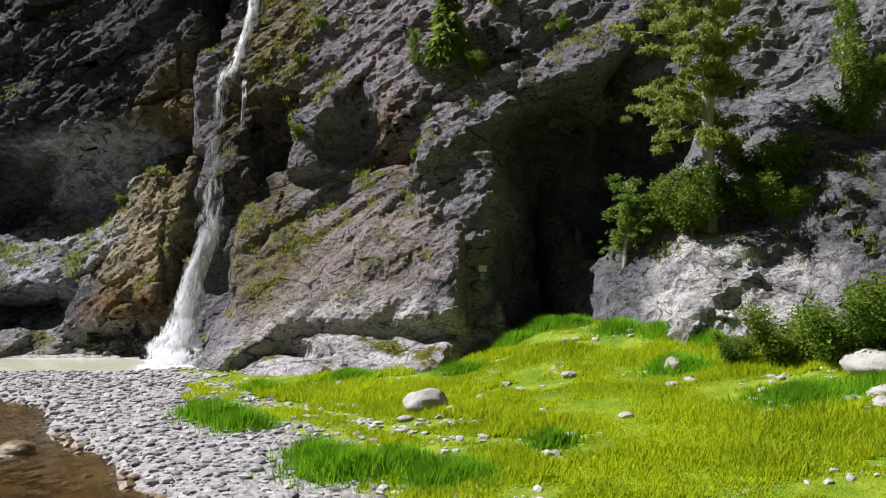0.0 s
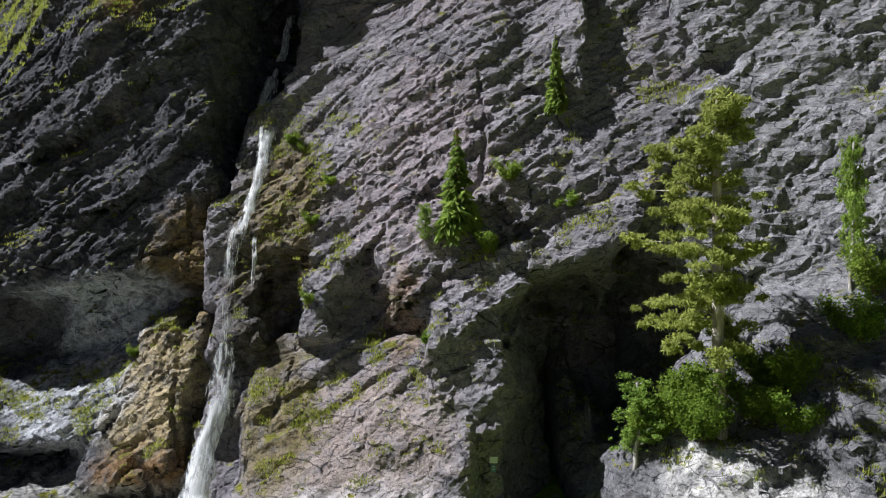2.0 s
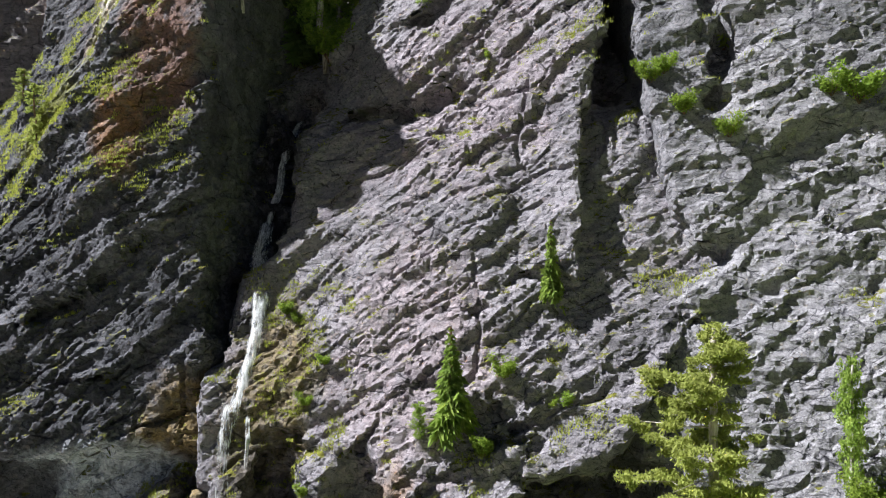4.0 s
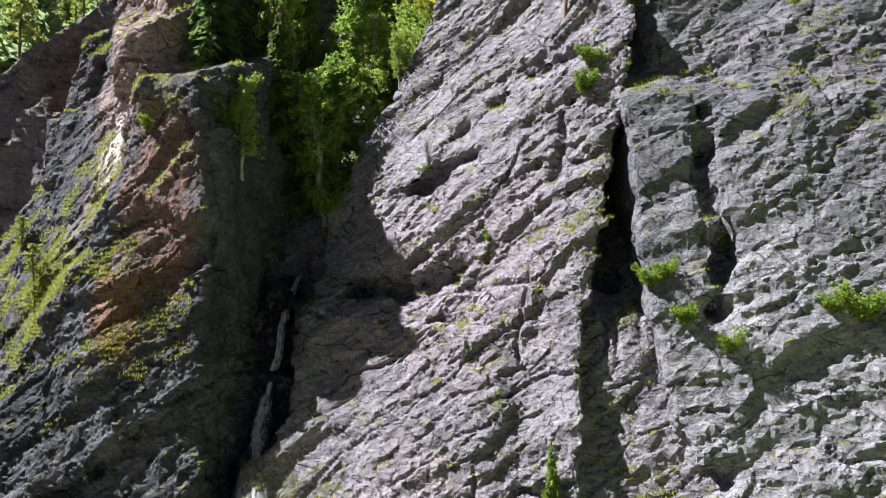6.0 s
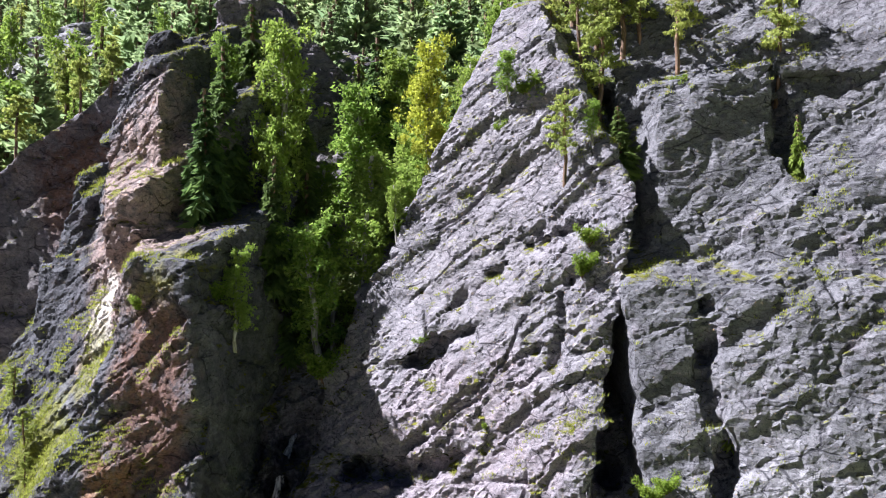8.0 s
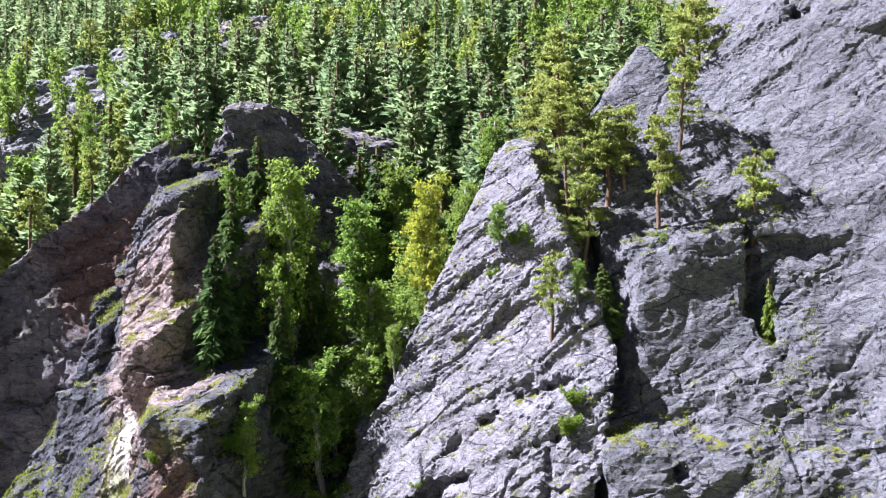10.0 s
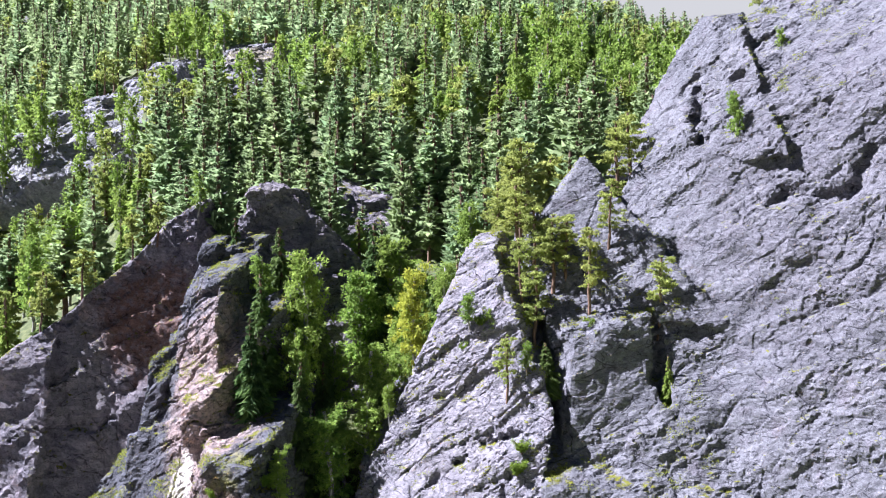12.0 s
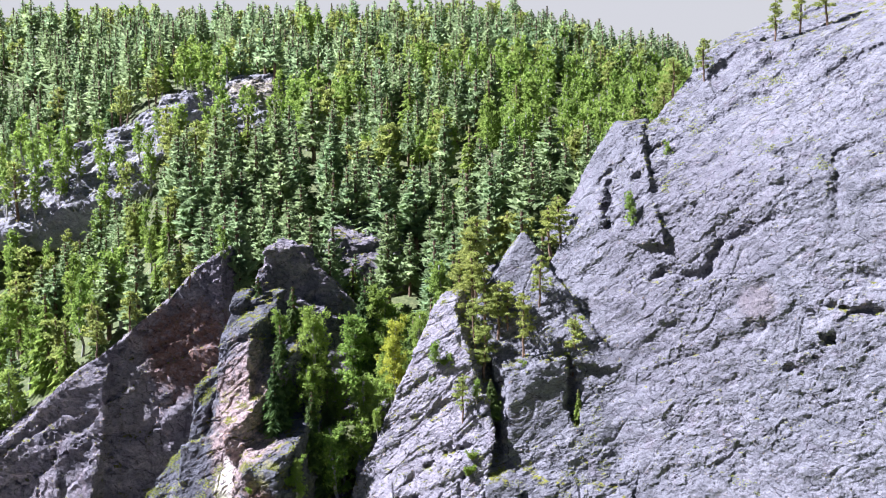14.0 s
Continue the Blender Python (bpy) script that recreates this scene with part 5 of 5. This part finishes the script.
def meadow_mask(x, y):
    p = np.stack((x, y, 0 * x), 1)
    shore = x + 0.62 * y + 2.4 * fbm(p / 2.2, 3, 0.5, 81)
    bare = fbm(p / np.array((2.6, 1.0, 1.0)) + 3, 3, 0.55, 82)
    return (shore > 8.3) & (bare < 0.52) & (track(x, y) > 0.22)


n = 440000
xy = np.stack((g.uniform(-8, 15.5, n), g.uniform(10.0, 28, n)), 1)
xy = xy[meadow_mask(xy[:, 0], xy[:, 1])]
z = height(xy[:, 0], xy[:, 1])
tall = 0.12 + 0.12 * fbm(np.stack((xy[:, 0] / 1.3, xy[:, 1] / 1.3, 0 * z), 1), 3, 0.6, 83)
h = np.clip(tall * (0.6 + 0.8 * g.random(len(xy))), 0.05, 0.6)
meadow = tagged(blades("meadow_grass", xy, z, h, GRASS, 0.6, 0.020), "bright yellow-green meadow grass on the river bank", "grass", kind="stuff")
# lush darker clumps: x, y, radius, height
xy, hh = [], []
for cx, cy, r, hgt in [(-5.6, 19.4, 0.8, 0.55), (-4.8, 18.6, 0.8, 0.5), (-6.3, 20.0, 0.6, 0.45), (-1.9, 15.0, 1.1, 0.5), (-2.6, 15.9, 0.7, 0.45), (-0.9, 15.4, 0.8, 0.4), (0.1, 14.2, 1.0, 0.4), (-3.0, 24.6, 0.9, 0.35),
                       (-5.4, 23.4, 0.8, 0.35), (2.2, 15.8, 0.6, 0.35), (6.2, 20.8, 0.9, 0.4), (2.2, 25.8, 0.8, 0.4), (3.4, 26.0, 0.8, 0.45), (4.2, 25.6, 0.7, 0.4), (6.6, 23.4, 0.7, 0.4), (5.4, 24.2, 0.7, 0.4), (7.7, 22.4, 0.6, 0.4), (7.6, 16.4, 1.2, 0.35), (0.5, 24.0, 0.8, 0.35), (9.6, 16.0, 1.2, 0.4)]:
    m = int(3200 * r * r)
    a, d = g.random(m) * 6.28, np.abs(g.normal(size=m)) * 0.55 * r
    xy.append(np.stack((cx + d * np.cos(a), cy + 0.8 * d * np.sin(a)), 1))
    hh.append(hgt * np.clip(1.1 - 0.45 * d / r, 0.3, 1) * (0.6 + 0.6 * g.random(m)))
xy, hh = np.concatenate(xy), np.concatenate(hh)
lush = tagged(blades("grass_clumps", xy, height(xy[:, 0], xy[:, 1]), hh, LUSH, 0.7, 0.018), "lush dark green grass clumps beside the gravel", "grass", kind="stuff")

# dry grass on the ledges of the cliffs
pts = []
for verts, quads in (net_l, net_c, net_s, net_r):
    f = np.cross(verts[quads[:, 2]] - verts[quads[:, 0]], verts[quads[:, 3]] - verts[quads[:, 1]])
    f = f / np.maximum(np.linalg.norm(f, axis=1), 1e-9)[:, None]
    c = verts[quads].mean(1)
    patch = fbm(c / 2.6, 3, 0.55, 91)
    damp = (np.abs(c[:, 0] + 6.5) < 2.6) & (c[:, 2] < 19) & (c[:, 2] > 8)
    ok = (f[:, 2] > np.where(damp, 0.36, 0.50)) & (patch > np.where(c[:, 0] > 20, 0.42, np.where(damp, -0.25, 0.05))) & (c[:, 1] < 58) & (c[:, 2] > 3)
    slope = (f[:, 2] > 0.28) & (c[:, 0] < -12) & (c[:, 2] < 37) & (c[:, 2] > 22) & (patch > -0.25)
    c = c[(ok | slope) & (fbm(c / 0.8, 2, 0.5, 93) > np.where(slope, -0.3, 0.1))]
    for _ in range(60):
        pts.append(c + g.normal(size=c.shape) * np.array((0.10, 0.10, 0.02)))
pts = np.concatenate(pts)
pts = pts[g.random(len(pts)) < min(1.0, 210000 / len(pts))]
ledge = tagged(blades("ledge_grass", pts[:, :2], pts[:, 2], 0.05 + 0.15 * g.random(len(pts)), DRY, 0.9, 0.016), "dry yellow-green grass tufts on the rock ledges", "grass", kind="stuff")


def stone_shape(seed, rough=0.42):
    bm = bmesh.new()
    bmesh.ops.create_icosphere(bm, subdivisions=1, radius=1.0)
    for v in bm.verts:
        v.co *= 1 + rough * noise.noise(v.co * 1.7 + Vector((seed, 0, 0))) * 2
    v = np.array([tuple(v.co) for v in bm.verts], np.float32)
    f = np.array([[v.index for v in fc.verts] for fc in bm.faces])
    bm.free()
    return v, f


shapes = [stone_shape(s * 3.1) for s in range(6)]


def stones(name, xy, size, material, label, category):
    V, F, o = [], [], 0
    z = height(xy[:, 0], xy[:, 1])
    for (x, y), zz, s in zip(xy, z, size):
        v, f = shapes[int(g.integers(6))]
        a = g.random() * 6.28
        c, d = math.cos(a), math.sin(a)
        w = v * np.array((s, s * g.uniform(0.6, 0.9), s * g.uniform(0.3, 0.55)), np.float32)
        V.append(np.stack((x + c * w[:, 0] - d * w[:, 1], y + d * w[:, 0] + c * w[:, 1], zz + 0.15 * s + w[:, 2]), 1))
        F.append(f + o)
        o += len(v)
    return tagged(mesh_object(name, np.concatenate(V), np.concatenate(F), material), label, category, kind="stuff")


n = 12000
xy = np.stack((g.uniform(-17, 3, n), g.uniform(11, 28, n)), 1)
shore = xy[:, 0] + 0.62 * xy[:, 1]
wet = -4.7 - 0.9 * (xy[:, 1] - 13.8) - xy[:, 0]
keep = (wet < 0.15) & (shore < 8.8 + g.normal(size=n) * 0.7)
stones("gravel", xy[keep], 0.035 + 0.13 * g.random(keep.sum()) ** 3.0, STONE, "pale grey river gravel on the bank", "gravel")
bedk = (wet > 0.2) & (g.random(n) < 0.35)
stones("riverbed_stones", xy[bedk], 0.08 + 0.16 * g.random(bedk.sum()) ** 2, WET, "wet brown stones in the shallow river", "stones")
xy2 = np.stack((g.uniform(-6, 13, 3000), g.uniform(12, 24, 3000)), 1)
bare = fbm(np.stack((xy2[:, 0] / 2.6, xy2[:, 1], 0 * xy2[:, 0]), 1) + 3, 3, 0.55, 82)
xy2 = xy2[((bare > 0.30) & (g.random(3000) < 0.45)) | (track(xy2[:, 0], xy2[:, 1]) < 0.25)]
xy2 = xy2[xy2[:, 0] + 0.62 * xy2[:, 1] > 7.5]
stones("meadow_stones", xy2, 0.06 + 0.12 * g.random(len(xy2)) ** 2, BOULDER, "small pale stones lying in the grass", "stones")


def boulder(x, y, size, squash, seed, material=BOULDER, label="rounded pale boulder half sunk in the grass"):
    bm = bmesh.new()
    bmesh.ops.create_icosphere(bm, subdivisions=4, radius=1.0)
    for v in bm.verts:
        p = v.co.copy()
        k = 1 + 0.22 * noise.noise(p * 1.1 + Vector((seed, 3, 1))) + 0.10 * noise.noise(p * 2.7 + Vector((seed, 0, 7))) + 0.03 * noise.noise(p * 8)
        v.co = Vector((p.x * size * k, p.y * size * 0.75 * k, p.z * size * squash * k))
    for f in bm.faces:
        f.smooth = True
    ob = part("boulder", bm, material, None, label)
    z = float(height(np.array([x]), np.array([y]))[0])
    ob.matrix_basis = pose(x, y, z + size * squash * 0.35, 0, 0, seed * 40)
    return tagged(ob, category="boulder", group="boulders on the bank")


for i, (x, y, s, q) in enumerate([(-0.4, 19.6, 0.66, 0.55), (6.15, 20.7, 0.33, 0.8), (9.6, 17.2, 0.75, 0.5), (9.0, 15.6, 0.45, 0.4), (3.5, 21.5, 0.25, 0.4), (8.6, 15.2, 0.3, 0.4), (5.6, 19.0, 0.24, 0.45),
                                  (6.1, 19.2, 0.18, 0.5), (4.0, 17.0, 0.16, 0.5), (-0.9, 18.6, 0.22, 0.4), (1.0, 20.2, 0.18, 0.5), (-3.1, 23.6, 0.2, 0.5), (0.2, 19.2, 0.15, 0.5)]):
    boulder(x, y, s, q, i + 1)
boulder(-9.5, 17.3, 0.42, 0.45, 31, WET, "dark wet boulder standing out of the river").matrix_basis = pose(-9.5, 17.3, 0.34, 0, 0, 20)

# a small notice fixed to the rock
sign = tagged(new("sign"), "small weathered white notice board on the rock face", "sign")
sp = stand(1.4, 27.0, 3.4, 3.0)
hit = SURF.ray_cast(Vector((1.38, 20, 4.0)), Vector((0, 1, 0)), 20)[0] or Vector((1.38, 26.8, 4.0))
sign.matrix_basis = pose(hit.x, hit.y - 0.12, hit.z, -6, 0, -8)


def bevelled(size, at, bevel=0.01):
    bm = bmesh.new()
    bmesh.ops.create_cube(bm, size=1.0)
    for v in bm.verts:
        v.co = Vector((v.co.x * size[0] + at[0], v.co.y * size[1] + at[1], v.co.z * size[2] + at[2]))
    bmesh.ops.bevel(bm, geom=bm.edges[:], offset=bevel, segments=1, affect="EDGES")
    return bm


part("board", bevelled((0.28, 0.02, 0.22), (0, 0, 0.12)), SIGN_W, sign)
part("plate", bevelled((0.16, 0.02, 0.26), (0, 0, -0.16)), SIGN_B, sign, "small blue-grey plate")
for dz in (0.03, -0.05):
    part("bar", bevelled((0.10, 0.006, 0.025), (0, -0.013, -0.14 + dz), 0.002), SIGN_W, sign)
part("bracket", bevelled((0.05, 0.35, 0.05), (0, 0.18, 0.0)), POST, sign)
